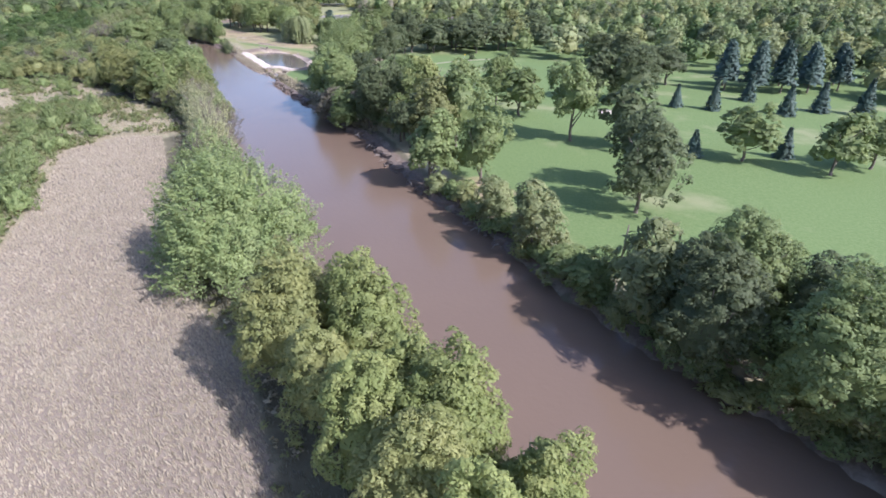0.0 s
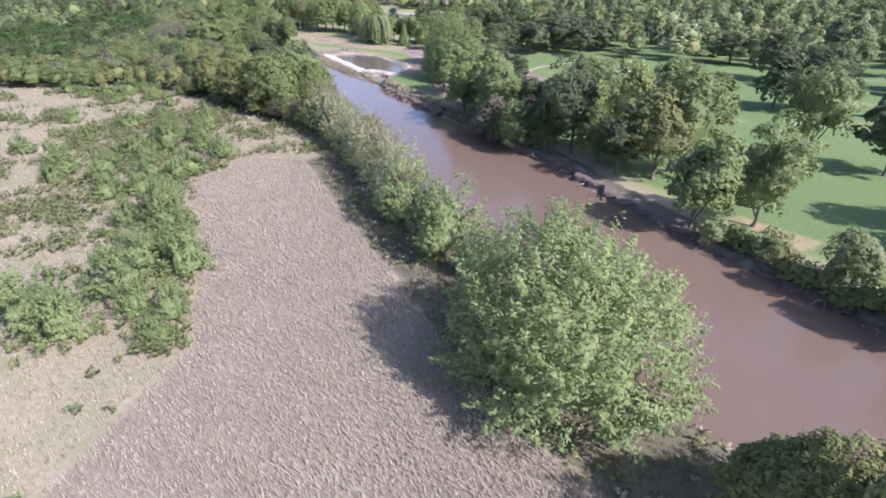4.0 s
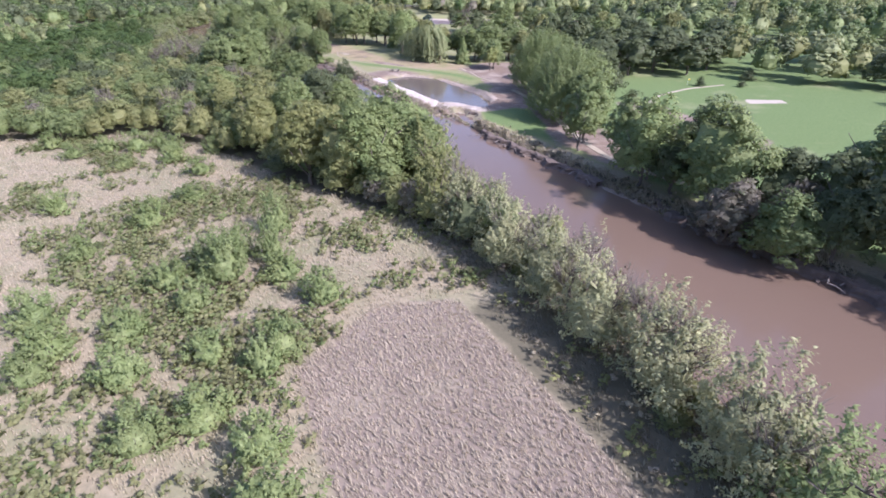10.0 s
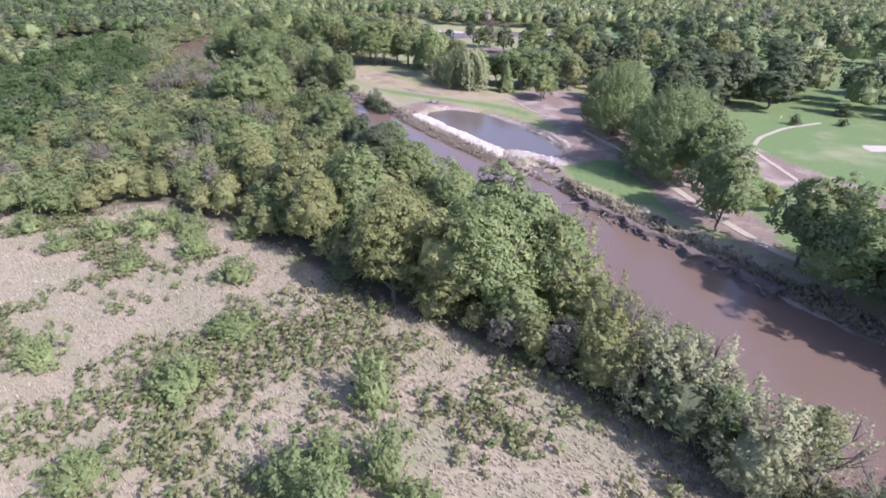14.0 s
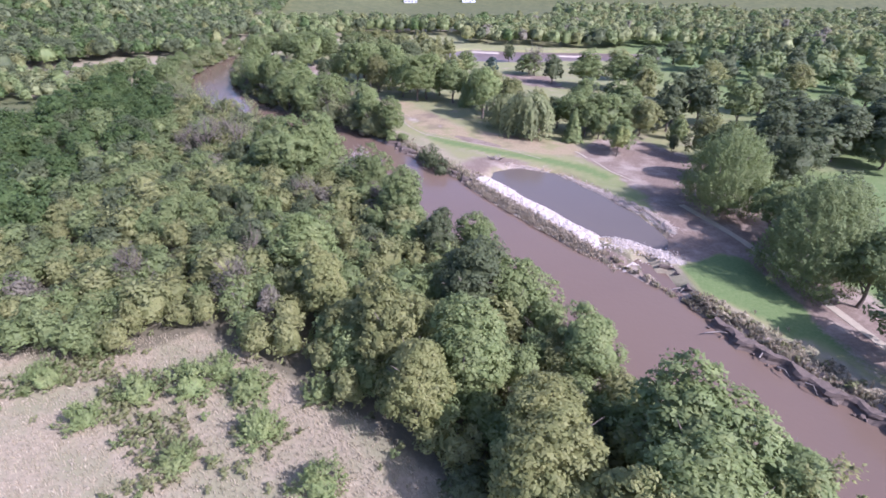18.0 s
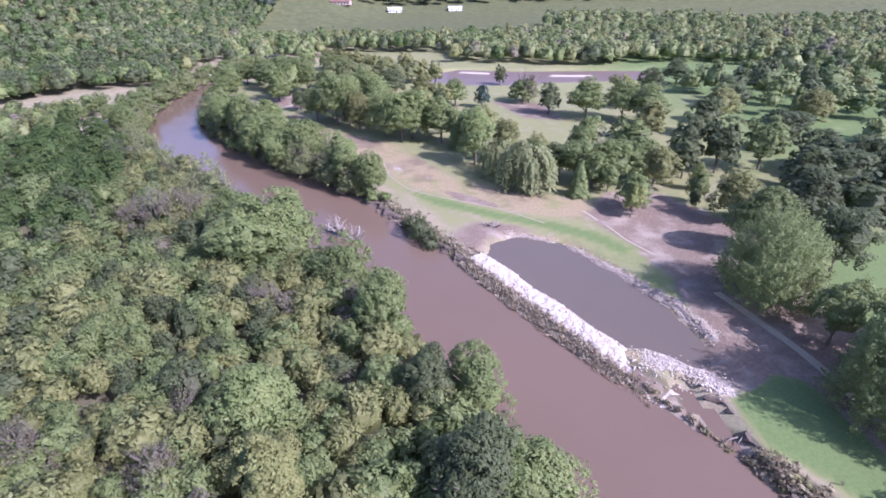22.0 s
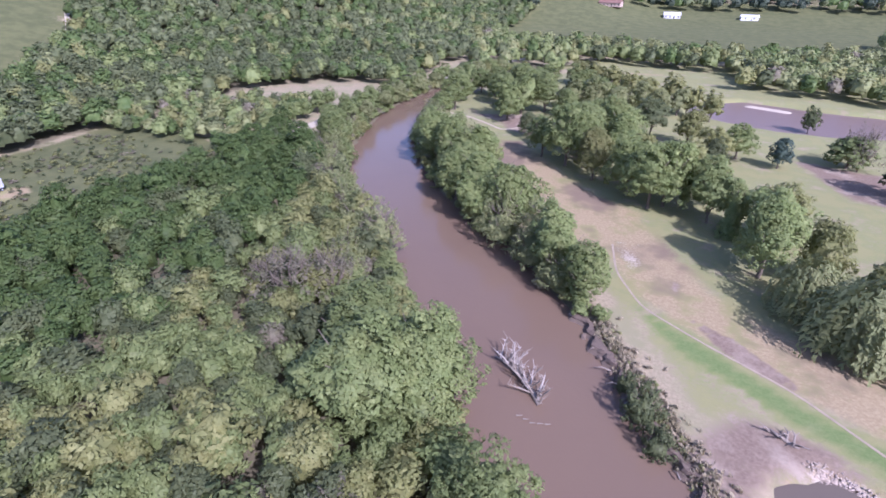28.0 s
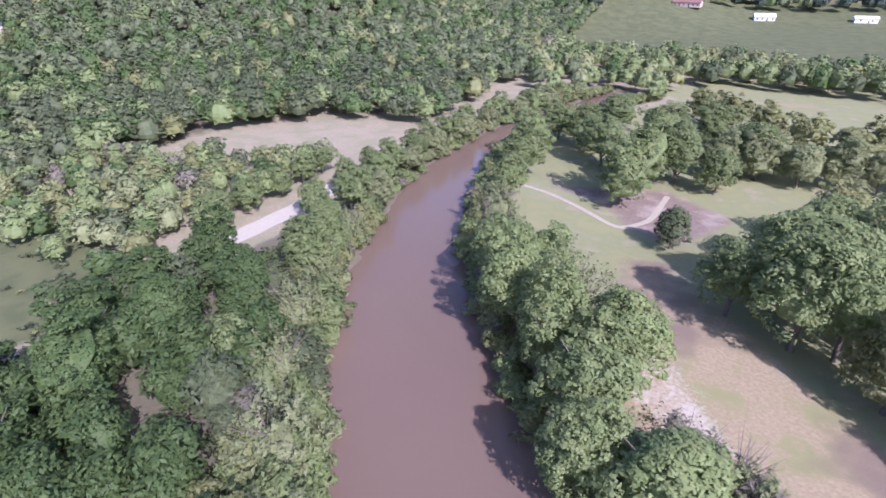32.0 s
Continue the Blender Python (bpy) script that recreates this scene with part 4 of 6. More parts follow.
trees("broad", "green", "tall green tree beside the fairway", [(3, 142, 22, 7.6), (35, 147, 21, 7.1), (24, 175, 14, 7.4), (75, 131, 13, 6.8), (91, 121, 14, 6.4), (104, 126, 13, 6.0), (-11, 168, 20, 8.5), (18, 190, 16, 7.0), (-36, 199, 15, 5.1)], group="tall fairway trees")
trees("broad", "yellow", "small yellow tree on the fairway", [(-32, 224, 6, 3.0)])
trees("broad", "dark", "dark green tree behind the green", [(66, 197, 18, 9.0), (91, 229, 15, 8.0), (55, 200, 16, 7.5), (78, 245, 18, 8.6), (82, 226, 16, 8.0), (79, 285, 13, 9.0)], group="trees behind the green")
trees("fir", "needle", "small blue-green spruce on the fairway", [(64, 135, 7, 2.6), (87, 134, 8, 2.6), (91, 185, 10, 2.9), (80, 189, 8, 2.4), (110, 199, 9, 3.2), (112, 178, 10, 3.3), (126, 183, 10, 3.4), (138, 179, 12, 3.6)], group="spruces on the fairway")
trees("pine", "needle", "tall dark pine in a grove", [(110, 218, 18, 4.9), (119, 214, 17, 4.8), (130, 214, 17, 4.8), (141, 215, 17, 4.8), (156, 220, 16, 4.6), (114, 228, 18, 4.8), (126, 226, 18, 4.8), (137, 228, 18, 4.8), (149, 230, 17, 4.8), (162, 232, 17, 4.8)], group="pine grove")
# pond and mud flats
trees("maple", "green", "large feathery shade tree beside the flooded pond", [(-48, 279, 21, 10.4), (-46, 245, 21, 10.2)], group="shade trees beside the pond")
trees("broad", "green", "green shade tree beside the flooded pond", [(-42, 236, 16, 6.6), (-38, 252, 18, 7.0)], group="shade trees beside the pond")
trees("broad", "green", "slender green tree beside the cart path", [(-45, 221, 15, 6.2), (-48, 214, 13, 4.7), (-41, 200, 15, 6.0)], group="shade trees beside the pond")
trees("broad", "green", "fairway tree with long shadow", [(-44, 264, 14, 5.5), (-58, 349, 14, 7.5), (-59, 328, 11, 5.0), (-39, 331, 11, 3.7), (-50, 351, 14, 7.6), (-70, 352, 14, 6.5), (-66, 345, 12, 5.0)], group="fairway trees")
trees("weeping", "pale", "weeping willow on the fairway", [(-87, 346, 16, 8.6), (-94, 358, 13, 6.6)], group="weeping willows")
trees("fir", "bright", "bright green pyramidal tree on the fairway", [(-72, 339, 12, 3.8), (-107, 391, 13, 3.4)], group="pyramidal trees")
trees("round", "needle", "dark egg-shaped evergreen on the lawn", [(-90, 456, 11, 4.6)])
trees("round", "dark", "dark round evergreen beside the path", [(-180, 457, 10, 4.6)])
trees("broad", "bright", "fresh green shade tree on the flooded fairway", [(-128, 402, 19, 8.5), (-101, 371, 20, 8.2), (-98, 384, 17, 6.9), (-124, 405, 20, 8.4), (-135, 409, 18, 6.8), (-106, 396, 15, 5.8), (-141, 432, 20, 8.8), (-156, 440, 20, 9.5), (-158, 428, 21, 8.5), (-154, 455, 18, 8.6), (-144, 448, 20, 8.4), (-103, 462, 13, 7.0), (-112, 398, 15, 6), (-168, 434, 15, 6.4), (-160, 442, 19, 8.0)], group="flooded fairway trees")
trees("broad", "green", "green shade tree on the flooded fairway", [(-82, 350, 14, 6.0), (-112, 405, 17, 7.0), (-152, 428, 20, 7.0), (-68, 466, 11, 7.4), (-45, 430, 17, 9.5), (-21, 417, 18, 9.4), (-38, 300, 18, 8.6), (-30, 425, 16, 8.0)], group="flooded fairway trees")
trees("sparse", "dry", "tall half-bare tree on the lawn", [(-65, 464, 17, 6.0), (-66, 470, 12, 5.0)], group="flooded fairway trees")
trees("broad", "dark", "tall dark tree between flooded fairways", [(-28, 363, 18, 6.2), (-21, 356, 18, 6.6)], group="dark trees between fairways")
trees("broad", "green", "broad green tree between flooded fairways", [(-5, 358, 17, 6.8), (-62, 342, 9, 3.8), (-46, 372, 14, 7.0), (-60, 378, 15, 7.2)], group="fairway trees")
trees("broad", "yellow", "slender yellow-green young tree on the muddy fairway", [(-33.5, 341, 9, 2.7), (-61, 323, 9, 3.0)], group="young fairway trees")
trees("round", "dark", "small dark conical evergreen on the muddy fairway", [(-41, 328, 6, 2.0)])
trees("bushy", "dark", "dark full tree in the wood behind the putting green", [(-18, 312, 16, 7.6), (-6, 312, 15, 7.8), (6, 318, 16, 8.0), (-10, 325, 16, 7.8), (4, 331, 16, 8.0), (17, 329, 16, 7.8), (24, 342, 15, 8.0), (-2, 338, 15, 7.2), (17, 311, 15, 7.6), (10, 346, 14, 7.4), (30, 322, 15, 7.8), (36, 336, 15, 7.8)], group="wood behind the putting green")
trees("shrub", "dark", "dark green bank bush at the water's edge", [(-121, 316, 7, 3.6), (-118, 310, 5, 2.6), (-124, 322, 4, 2.2)], "shrub", "bank bushes")
trees("broad", "olive", "shade tree in a row across the fairway", [(-118, 412, 18, 7.0), (-132, 420, 18, 7.2), (-147, 418, 18, 7.0), (-96, 392, 16, 6.2), (-90, 372, 15, 6.0), (-80, 362, 13, 5.5), (-60, 352, 13, 6.0), (-46, 346, 13, 6.0), (-110, 452, 13, 6.0), (-120, 470, 14, 6.5), (-148, 470, 16, 7.2), (-30, 395, 15, 7.0), (10, 420, 15, 8.0), (-20, 450, 15, 8.0), (45, 410, 15, 8.0), (-34, 318, 15, 6.5)], group="golf course trees")
trees("broad", "dark", "dark shade tree in a row across the fairway", [(-74, 356, 12, 5.0), (-34, 352, 14, 6.5), (-134, 478, 15, 7.0), (-5, 400, 15, 7.0), (-60, 440, 13, 6.0), (30, 450, 15, 8.0), (0, 470, 15, 8.0), (60, 380, 15, 8.0), (-26, 290, 16, 7.0), (-30, 262, 15, 6.5), (-22, 310, 15, 7.0)], group="golf course trees")
trees("bushy", "pale", "grey-green tree screening the far flood water", [(-174, 509, 13, 6.5), (-163, 513, 14, 6.5), (-153, 511, 13, 6.5), (-143, 515, 14, 6.5), (-134, 514, 13, 6.0), (-126, 519, 12, 5.6)], group="trees before the flood water")
trees("broad", "olive", "olive tree screening the far flood water", [(-150, 540, 14, 6.5), (-140, 528, 14, 6.5), (-130, 545, 13, 6.0), (-160, 552, 14, 7.0), (-122, 524, 13, 6.0), (-172, 562, 14, 7.0), (-182, 572, 13, 7.0), (-112, 512, 12, 5.4)], group="trees before the flood water")
# north golf bank
trees("bushy", "bright", "green tree crowding the golf-side bank", [(-136, 344, 13, 5.2), (-144, 354, 16, 7.0), (-160, 374, 17, 7.6), (-173, 383, 17, 7.6), (-184, 398, 17, 7.4), (-193, 405, 18, 6.8), (-200, 413, 17, 6.8), (-206, 424, 15, 7.0)], group="trees on the north golf-side bank")
trees("willow", "pale", "pale willow crowding the golf-side bank", [(-150, 364, 15, 6.4), (-166, 384, 14, 6.4), (-192, 416, 16, 7.0), (-212, 436, 14, 7.0), (-218, 450, 13, 6.6)], group="trees on the north golf-side bank")
trees("bushy", "bright", "fresh green tree crowding the golf-side bank", [(-182, 408, 17, 7.0), (-200, 426, 15, 6.8), (-222, 466, 13, 6.4)], group="trees on the north golf-side bank")
trees("willow", "pale", "grey-green tree leaning over the river", [(-161, 365, 13, 6.4), (-142, 348, 11, 5.2), (-150, 356, 13, 6.2)], group="trees on the north golf-side bank")
trees("bushy", "bright", "feathery green tree leaning over the river", [(-171, 374, 14, 6.2), (-182, 386, 14, 6.0)], group="trees on the north golf-side bank")
trees("shrub", "mint", "light green bush on the open river edge", [(-181, 338, 3, 3.0)], "shrub")
trees("willow", "dry", "wide grey-brown bush tree beside the bare ground", [(-165, 384, 11, 6.6)], group="trees on the north golf-side bank")
trees("sparse", "dry", "grey dry bush tree beside the bare ground", [(-168, 386, 13, 7.0), (-160, 374, 12, 5.6), (-172, 391, 12, 5.5)], group="trees on the north golf-side bank")
trees("bushy", "green", "tree along the upper river bend", [(-224, 486, 14, 7.4), (-228, 505, 14, 7.0), (-226, 528, 13, 7.2), (-216, 520, 14, 7.6), (-206, 505, 15, 8.0), (-193, 492, 18, 9.4), (-195, 478, 17, 7.8), (-173, 496, 13, 5.6), (-164, 523, 15, 10.0), (-184, 500, 17, 8.6), (-193, 530, 15, 9.4), (-176, 540, 14, 8.6), (-210, 548, 14, 8.4)], group="trees at the upper bend")
trees("broad", "dark", "small round golf course tree", [(-73, 517, 11, 3.8), (27, 502, 14, 9.0), (15, 356, 14, 8.4), (20, 343, 14, 8.0), (15, 379, 15, 9.0), (-112, 440, 12, 5.0)], group="golf course trees")
# bushes on the meadow
trees("shrub", "mint", "leafy light green bush on the dry meadow", [(-95, 113, 7, 4.6), (-88, 90, 7, 4.6), (-82, 96, 7, 3.6), (-79, 84, 5, 2.4), (-95, 82, 8, 4.4), (-93, 112, 6, 3.6), (-109, 169, 7, 2.8), (-112, 153, 8, 3.3), (-107, 159, 7, 2.4), (-97, 148, 5, 3.4), (-86, 100, 5, 2.8), (-90, 80, 6, 3.4), (-78, 79, 4, 2.1), (-84, 85, 5, 2.4), (-90, 98, 6, 3.0), (-100, 112, 5, 2.9), (-98, 122, 5, 3.0), (-100, 137, 5, 2.9), (-114, 146, 5, 2.9), (-116, 132, 5, 3.0), (-108, 136, 4, 2.6), (-113, 160, 5, 2.7), (-132, 142, 6, 2.9), (-126, 132, 4, 2.6), (-110, 123, 5, 3.0), (-101, 134, 5, 2.6)], "shrub", "meadow bushes")
trees("shrub", "bright", "low green bush on the dry meadow", [(-115, 158, 5, 4.2), (-104, 154, 4, 3.4), (-127, 136, 5, 3.6), (-152, 178, 4, 3.1), (-129, 183, 3, 4.0), (-132, 172, 5, 3.6), (-143, 206, 4, 3.0), (-136, 213, 4, 2.8), (-152, 218, 4, 2.6), (-120, 140, 4, 3.0), (-137, 160, 4, 3.2), (-146, 150, 4, 3.0), (-155, 214, 5, 3.4), (-147, 214, 4, 3.6), (-162, 213, 4, 2.8), (-133, 197, 4, 3.0), (-152, 201, 3, 2.6), (-167, 208, 4, 2.6), (-177, 216, 4, 3.0), (-105, 126, 4, 3.4), (-120, 152, 4, 3.2)], "shrub", "meadow bushes")


# ================= woods and thicket =================
def scatter(rng, poly, spacing, keep=None):
    xs, ys = [p[0] for p in poly], [p[1] for p in poly]
    gx_, gy_ = np.meshgrid(np.arange(min(xs), max(xs), spacing), np.arange(min(ys), max(ys), spacing))
    x = gx_.ravel() + rng.uniform(-0.48, 0.48, gx_.size) * spacing
    y = gy_.ravel() + rng.uniform(-0.48, 0.48, gx_.size) * spacing
    ok = inside(x, y, poly)
    if keep is not None:
        ok &= keep(x, y)
    return x[ok], y[ok]


def topside(quads, share):
    """Leaves of a crown that stands in a closed canopy, without its hidden underside."""
    z = quads[:, :4, 2].mean(1)
    return quads[z > share * z.max()]


def stuff(name, quads, mat, label, category):
    return tagged(new(name, quads_mesh(name, quads, mat)), label, category, kind="stuff")


def planted(rng, shapes, x, y, r, h, tones, weights):
    """Copies of crown shapes at the places given, sorted by leaf colour."""
    z = heights(x, y)
    pick, tone = rng.integers(0, len(shapes), len(x)), rng.choice(len(tones), len(x), p=weights)
    turn = rng.uniform(0, 6.283, len(x))
    out = {t: [] for t in tones}
    for i in range(len(x)):
        q, (r0, h0) = shapes[pick[i]]
        c, s = math.cos(turn[i]), math.sin(turn[i])
        m = np.array([[c, -s, 0], [s, c, 0], [0, 0, 1]]) * [[r[i] / r0], [r[i] / r0], [h[i] / h0]]
        out[tones[tone[i]]].append(q @ m.T + [x[i], y[i], z[i]])
    return {t: np.concatenate(v) for t, v in out.items() if v}


ROAD_LINE = [(-272, 412), (-271, 420), (-270, 458), (-268, 513), (-259, 566), (-250, 620), (-225, 680)]
rng = np.random.default_rng(5)
low_shapes = [(topside(broad_crown(200 + i, 3.4, 0.3, 8.5, 44, 16, 0.36, 0.22, 0.15, 0, 1.8, 0.26, 0.74, (11, 6)), 0.3), (3.4, 8.5)) for i in range(5)]
tx, ty = scatter(rng, THICKET, 4.4, lambda x, y: (edge_distance(x, y, RIVER) > 1.0) & (line_distance(x, y, LEFT) < line_distance(x, y, RIGHT)) & (line_distance(x, y, ROAD_LINE) > 5) & ~((y > 402) & (x < -250)))
th = rng.uniform(6.0, 8.8, len(tx)) + 1.6 * wobble(tx, ty, 14.0)
coarse_shapes = [(topside(broad_crown(210 + i, 3.4, 0.3, 8.5, 36, 12, 0.5, 0.2, 0.15, 0, 1.7, 0.28, 0.72, (10, 5)), 0.3), (3.4, 8.5)) for i in range(5)]
SCRUB = {"olive": "olive", "green": "green", "dark": "dark green", "pale": "silvery", "dry": "greyish dry", "yellow": "yellowing", "deep": "deep green"}
far_off = line_distance(tx, ty, VALLEY) > 80
for shapes, sel in ((low_shapes, ~far_off), (coarse_shapes, far_off)):
    n = int(sel.sum())
    big = rng.uniform(0, 1, n) < 0.13
    rr_ = np.where(big, rng.uniform(4.2, 5.8, n), rng.uniform(2.7, 3.7, n))
    hh_ = th[sel] + np.where(big, 1.8, -0.3)
    deep_side = tx[sel] < np.interp(ty[sel], [p[1] for p in DEEP_LINE[::-1]], [p[0] for p in DEEP_LINE[::-1]]) + 4 * wobble(tx[sel], ty[sel], 6.0)
    # Western scrub takes more dark leaves to stand in for cloud shade.
    shady = ~deep_side & (tx[sel] < -150 + 4 * wobble(tx[sel], ty[sel], 8.0)) & (ty[sel] > 240)
    sparse_pick = rng.uniform(0, 1, n) < 0.56
    rr_ = np.where(deep_side, rng.uniform(3.6, 5.0, n), rr_)
    hh_ = np.where(deep_side, rng.uniform(7.5, 11.5, n), hh_)
    for part_sel, tones, shares in ((~deep_side & ~shady, list(SCRUB)[:6], [0.43, 0.50, 0.05, 0.0, 0.02, 0.0]), (shady, list(SCRUB)[:6], [0.28, 0.50, 0.20, 0.0, 0.02, 0.0]), (deep_side & sparse_pick, ["deep", "green", "dark"], [0.74, 0.10, 0.16])):
        for tone, q in planted(rng, shapes, tx[sel][part_sel], ty[sel][part_sel], rr_[part_sel], hh_[part_sel], tones, shares).items():
            stuff("thicket", q, LEAF[tone], "dense %s scrub thicket on the flood plain" % SCRUB[tone], "thicket")

mid_shapes = [(topside(broad_crown(220 + i, 5.0, 1.0, 13.0, 22, 6, 1.15, 0.3, 0.2, 0, 1.5, 0.3, 0.92, (8, 5)), 0.35), (5.0, 13.0)) for i in range(5)]
far_shapes = [(topside(broad_crown(240 + i, 6.0, 2.0, 14.0, 12, 4, 1.9, 0.3, 0.2, 0, 1.4, 0.34, 0.95, (7, 4)), 0.35), (6.0, 14.0)) for i in range(4)]
# The last list gives the ridge its cloud shade and haze by leaf colour.
TONES, WEIGHTS, RIDGE_SHADE = ["green", "dark", "olive", "pale", "deep", "dry", "hill"], [0.38, 0.16, 0.19, 0.20, 0.06, 0.01, 0.0], [0.0, 0.26, 0.02, 0.0, 0.12, 0.0, 0.60]
# Valley-side leaves weighted dark, painting in the cloud shade on the slope.
SLOPE = [0.12, 0.56, 0.05, 0.02, 0.25, 0.0, 0.0]
NEAR_MEADOW = [(-266, 308), (-322, 312), (-345, 350), (-342, 384), (-310, 394), (-268, 388)]
HAY_FIELD = [(-346, 446), (-336, 490), (-300, 524), (-277, 505), (-278, 474), (-310, 460)]


LONG_FAIRWAY = [(0, 448), (80, 400), (180, 384), (172, 348), (60, 370), (0, 366)]


def open_ground(x, y):
    return ~(inside(x, y, HILL_MEADOW) | inside(x, y, GREEN_FIELD) | inside(x, y, NEAR_MEADOW) | inside(x, y, HAY_FIELD) | inside(x, y, LONG_FAIRWAY)) & (line_distance(x, y, ROAD_LINE) > 6.5) & (np.hypot(x + 309, y - 322) > 16) & (edge_distance(x, y, RIVER) > 3) & (edge_distance(x, y, FAR_POND) > 4)


bank_g = np.random.default_rng(12)
bx_, by_ = [], []
for line, lo_i, hi_i, side in ((LEFT, 10, 23, -1.0), (RIGHT, 17, 27, 1.0), (RIGHT, 1, 6, 1.0)):
    p_ = np.array(line, float)
    s_ = np.concatenate([[0], np.cumsum(np.hypot(*np.diff(p_, axis=0).T))])
    u_ = np.arange(s_[lo_i], s_[hi_i], 2.6)
    o_ = bank_g.uniform(0.0, 3.5, len(u_)) * side
    bx_.append(np.interp(u_, s_, p_[:, 0]) + o_ * 0.84)
    by_.append(np.interp(u_, s_, p_[:, 1]) + o_ * 0.54)
bx_, by_ = np.concatenate(bx_), np.concatenate(by_)
scrub_shapes = [(broad_crown(250 + i, 3.0, 0.0, 5.0, 26, 14, 0.5, 0.4, 0.2, 0, 1.9, 0.32), (3.0, 5.0)) for i in range(4)]
for tone, q in planted(bank_g, scrub_shapes, bx_, by_, bank_g.uniform(1.8, 3.2, len(bx_)), bank_g.uniform(2.6, 5.0, len(bx_)), ["olive", "green", "pale", "dry"], [0.35, 0.35, 0.2, 0.1]).items():
    stuff("bank_scrub", q, LEAF[tone], "low %s scrub overhanging the water" % SCRUB[tone], "scrub")

near_shapes = [(topside(broad_crown(230 + i, 5.0, 0.6, 13.0, 36, 8, 0.86, 0.32, 0.2, 0, 1.6, 0.26, 0.82, (11, 6)), 0.3), (5.0, 13.0)) for i in range(5)]
WOODS = [
    ("road_scrub", "low scrub between hay field and gravel road", near_shapes, 6.5, [(-350, 392), (-278, 392), (-280, 440), (-282, 476), (-312, 462), (-350, 440)], (3.2, 4.8), (6, 9)),
    ("hillside_wood", "mixed green woodland on the near valley side", near_shapes, 7.6, [(-272, 230), (-272, 310), (-322, 312), (-345, 350), (-350, 440), (-340, 490), (-300, 522), (-276, 522), (-276, 600), (-420, 600), (-430, 230)], (4.8, 6.8), (10, 13.5)),
    ("hillside_wood", "mixed green woodland on the far valley side", mid_shapes, 8.2, [(-430, 230), (-420, 600), (-276, 600), (-276, 640), (-290, 700), (-300, 900), (-600, 900), (-640, 500), (-480, 225)], (4.8, 6.8), (10, 13.5)),
    ("river_wood", "mixed woodland along the upper river", mid_shapes, 8.5, [(-245, 585), (-225, 590), (-200, 600), (-196, 645), (-270, 645), (-270, 620)], (4.0, 6.0), (8, 13)),
    ("far_wood_belt", "long belt of grey-green trees before the farm fields", mid_shapes, 8.6, [(-290, 640), (-192, 648), (-124, 645), (-90, 630), (420, 650), (440, 800), (160, 770), (-10, 725), (-120, 690), (-200, 705), (-300, 720)], (4.5, 6.5), (11, 16)),
    ("pond_wood", "trees behind the far flood water", mid_shapes, 9.0, [(-100, 588), (-13, 570), (70, 576), (120, 548), (220, 548), (420, 560), (420, 640), (100, 655), (-90, 640)], (4.5, 6.5), (10, 15)),
    ("course_wood", "scattered woodland of the golf course", near_shapes, 15.5, [(40, 300), (120, 250), (170, 180), (420, 150), (420, 560), (130, 530), (20, 480)], (5.0, 8.0), (10, 17)),
    ("east_wood", "dark woodland beyond the fairways", mid_shapes, 10.0, [(160, 60), (420, 0), (420, 200), (180, 200)], (5.0, 7.0), (12, 17)),
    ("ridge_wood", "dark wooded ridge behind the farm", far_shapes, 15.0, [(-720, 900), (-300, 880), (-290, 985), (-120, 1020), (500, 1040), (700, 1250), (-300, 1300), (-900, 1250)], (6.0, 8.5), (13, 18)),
    ("field_wood", "dark wood between the far farm fields", far_shapes, 12.0, [(20, 745), (200, 735), (215, 800), (36, 850), (12, 820)], (6.0, 8.0), (12, 17)),
    ("far_east_wood", "far woodland on the valley floor", far_shapes, 17.0, [(440, 100), (900, 100), (1000, 1000), (500, 900), (470, 780), (440, 600)], (6.0, 8.0), (12, 17)),
]
for name, label, shapes, gap, poly, rr, hh in WOODS:
    wx, wy = scatter(rng, poly, gap, open_ground)
    # The pale share in WEIGHTS lightens distant woods in place of haze.
    shares = RIDGE_SHADE if name == "ridge_wood" else SLOPE if name == "hillside_wood" else WEIGHTS
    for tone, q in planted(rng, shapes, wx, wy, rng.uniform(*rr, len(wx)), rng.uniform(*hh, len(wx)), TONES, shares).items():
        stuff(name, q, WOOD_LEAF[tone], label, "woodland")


# ================= reeds and meadow herbs =================
def blades(rng, x, y, z, tall, wide, count, lean, spread=0.0):
    """Upright pointed blades in tufts."""
    n = len(x)
    base = np.stack([x, y, z - 0.05], 1).repeat(count, 0)
    base[:, :2] += rng.normal(0, spread or wide * 0.9, (n * count, 2))
    a = rng.uniform(0, 6.283, n * count)
    side = np.stack([np.cos(a), np.sin(a), 0 * a], 1)
    t = (tall * np.ones(n)).repeat(count) * rng.uniform(0.6, 1.25, n * count)
    tip = base + np.stack([lean[0] + rng.normal(0, 0.25, n * count), lean[1] + rng.normal(0, 0.25, n * count), np.ones(n * count)], 1) * t[:, None]
    w = wide * rng.uniform(0.7, 1.3, n * count)[:, None]
    mid = base * 0.45 + tip * 0.55
    return np.stack([base, mid + side * w, tip, mid - side * w], 1)


fx, fy = scatter(rng, REED_FIELD, 0.52, lambda x, y: (y > 4) & (x > -105))
stuff("reed_bed", blades(rng, fx, fy, heights(fx, fy), 0.48, 0.042, 7, (-0.5, 0.35), 0.13), LEAF["reed"], "dry tan reeds standing in tufts", "reeds")
MEADOW = [(-74, 78), (-90, 117), (-98, 134), (-90, 147), (-79, 149), (-72, 157), (-86, 174), (-101, 184), (-116, 195), (-129, 209), (-147, 221), (-160, 229), (-200, 222), (-220, 200), (-200, 110), (-120, 50), (-82, 50)]
mx, my = scatter(rng, MEADOW, 0.95)
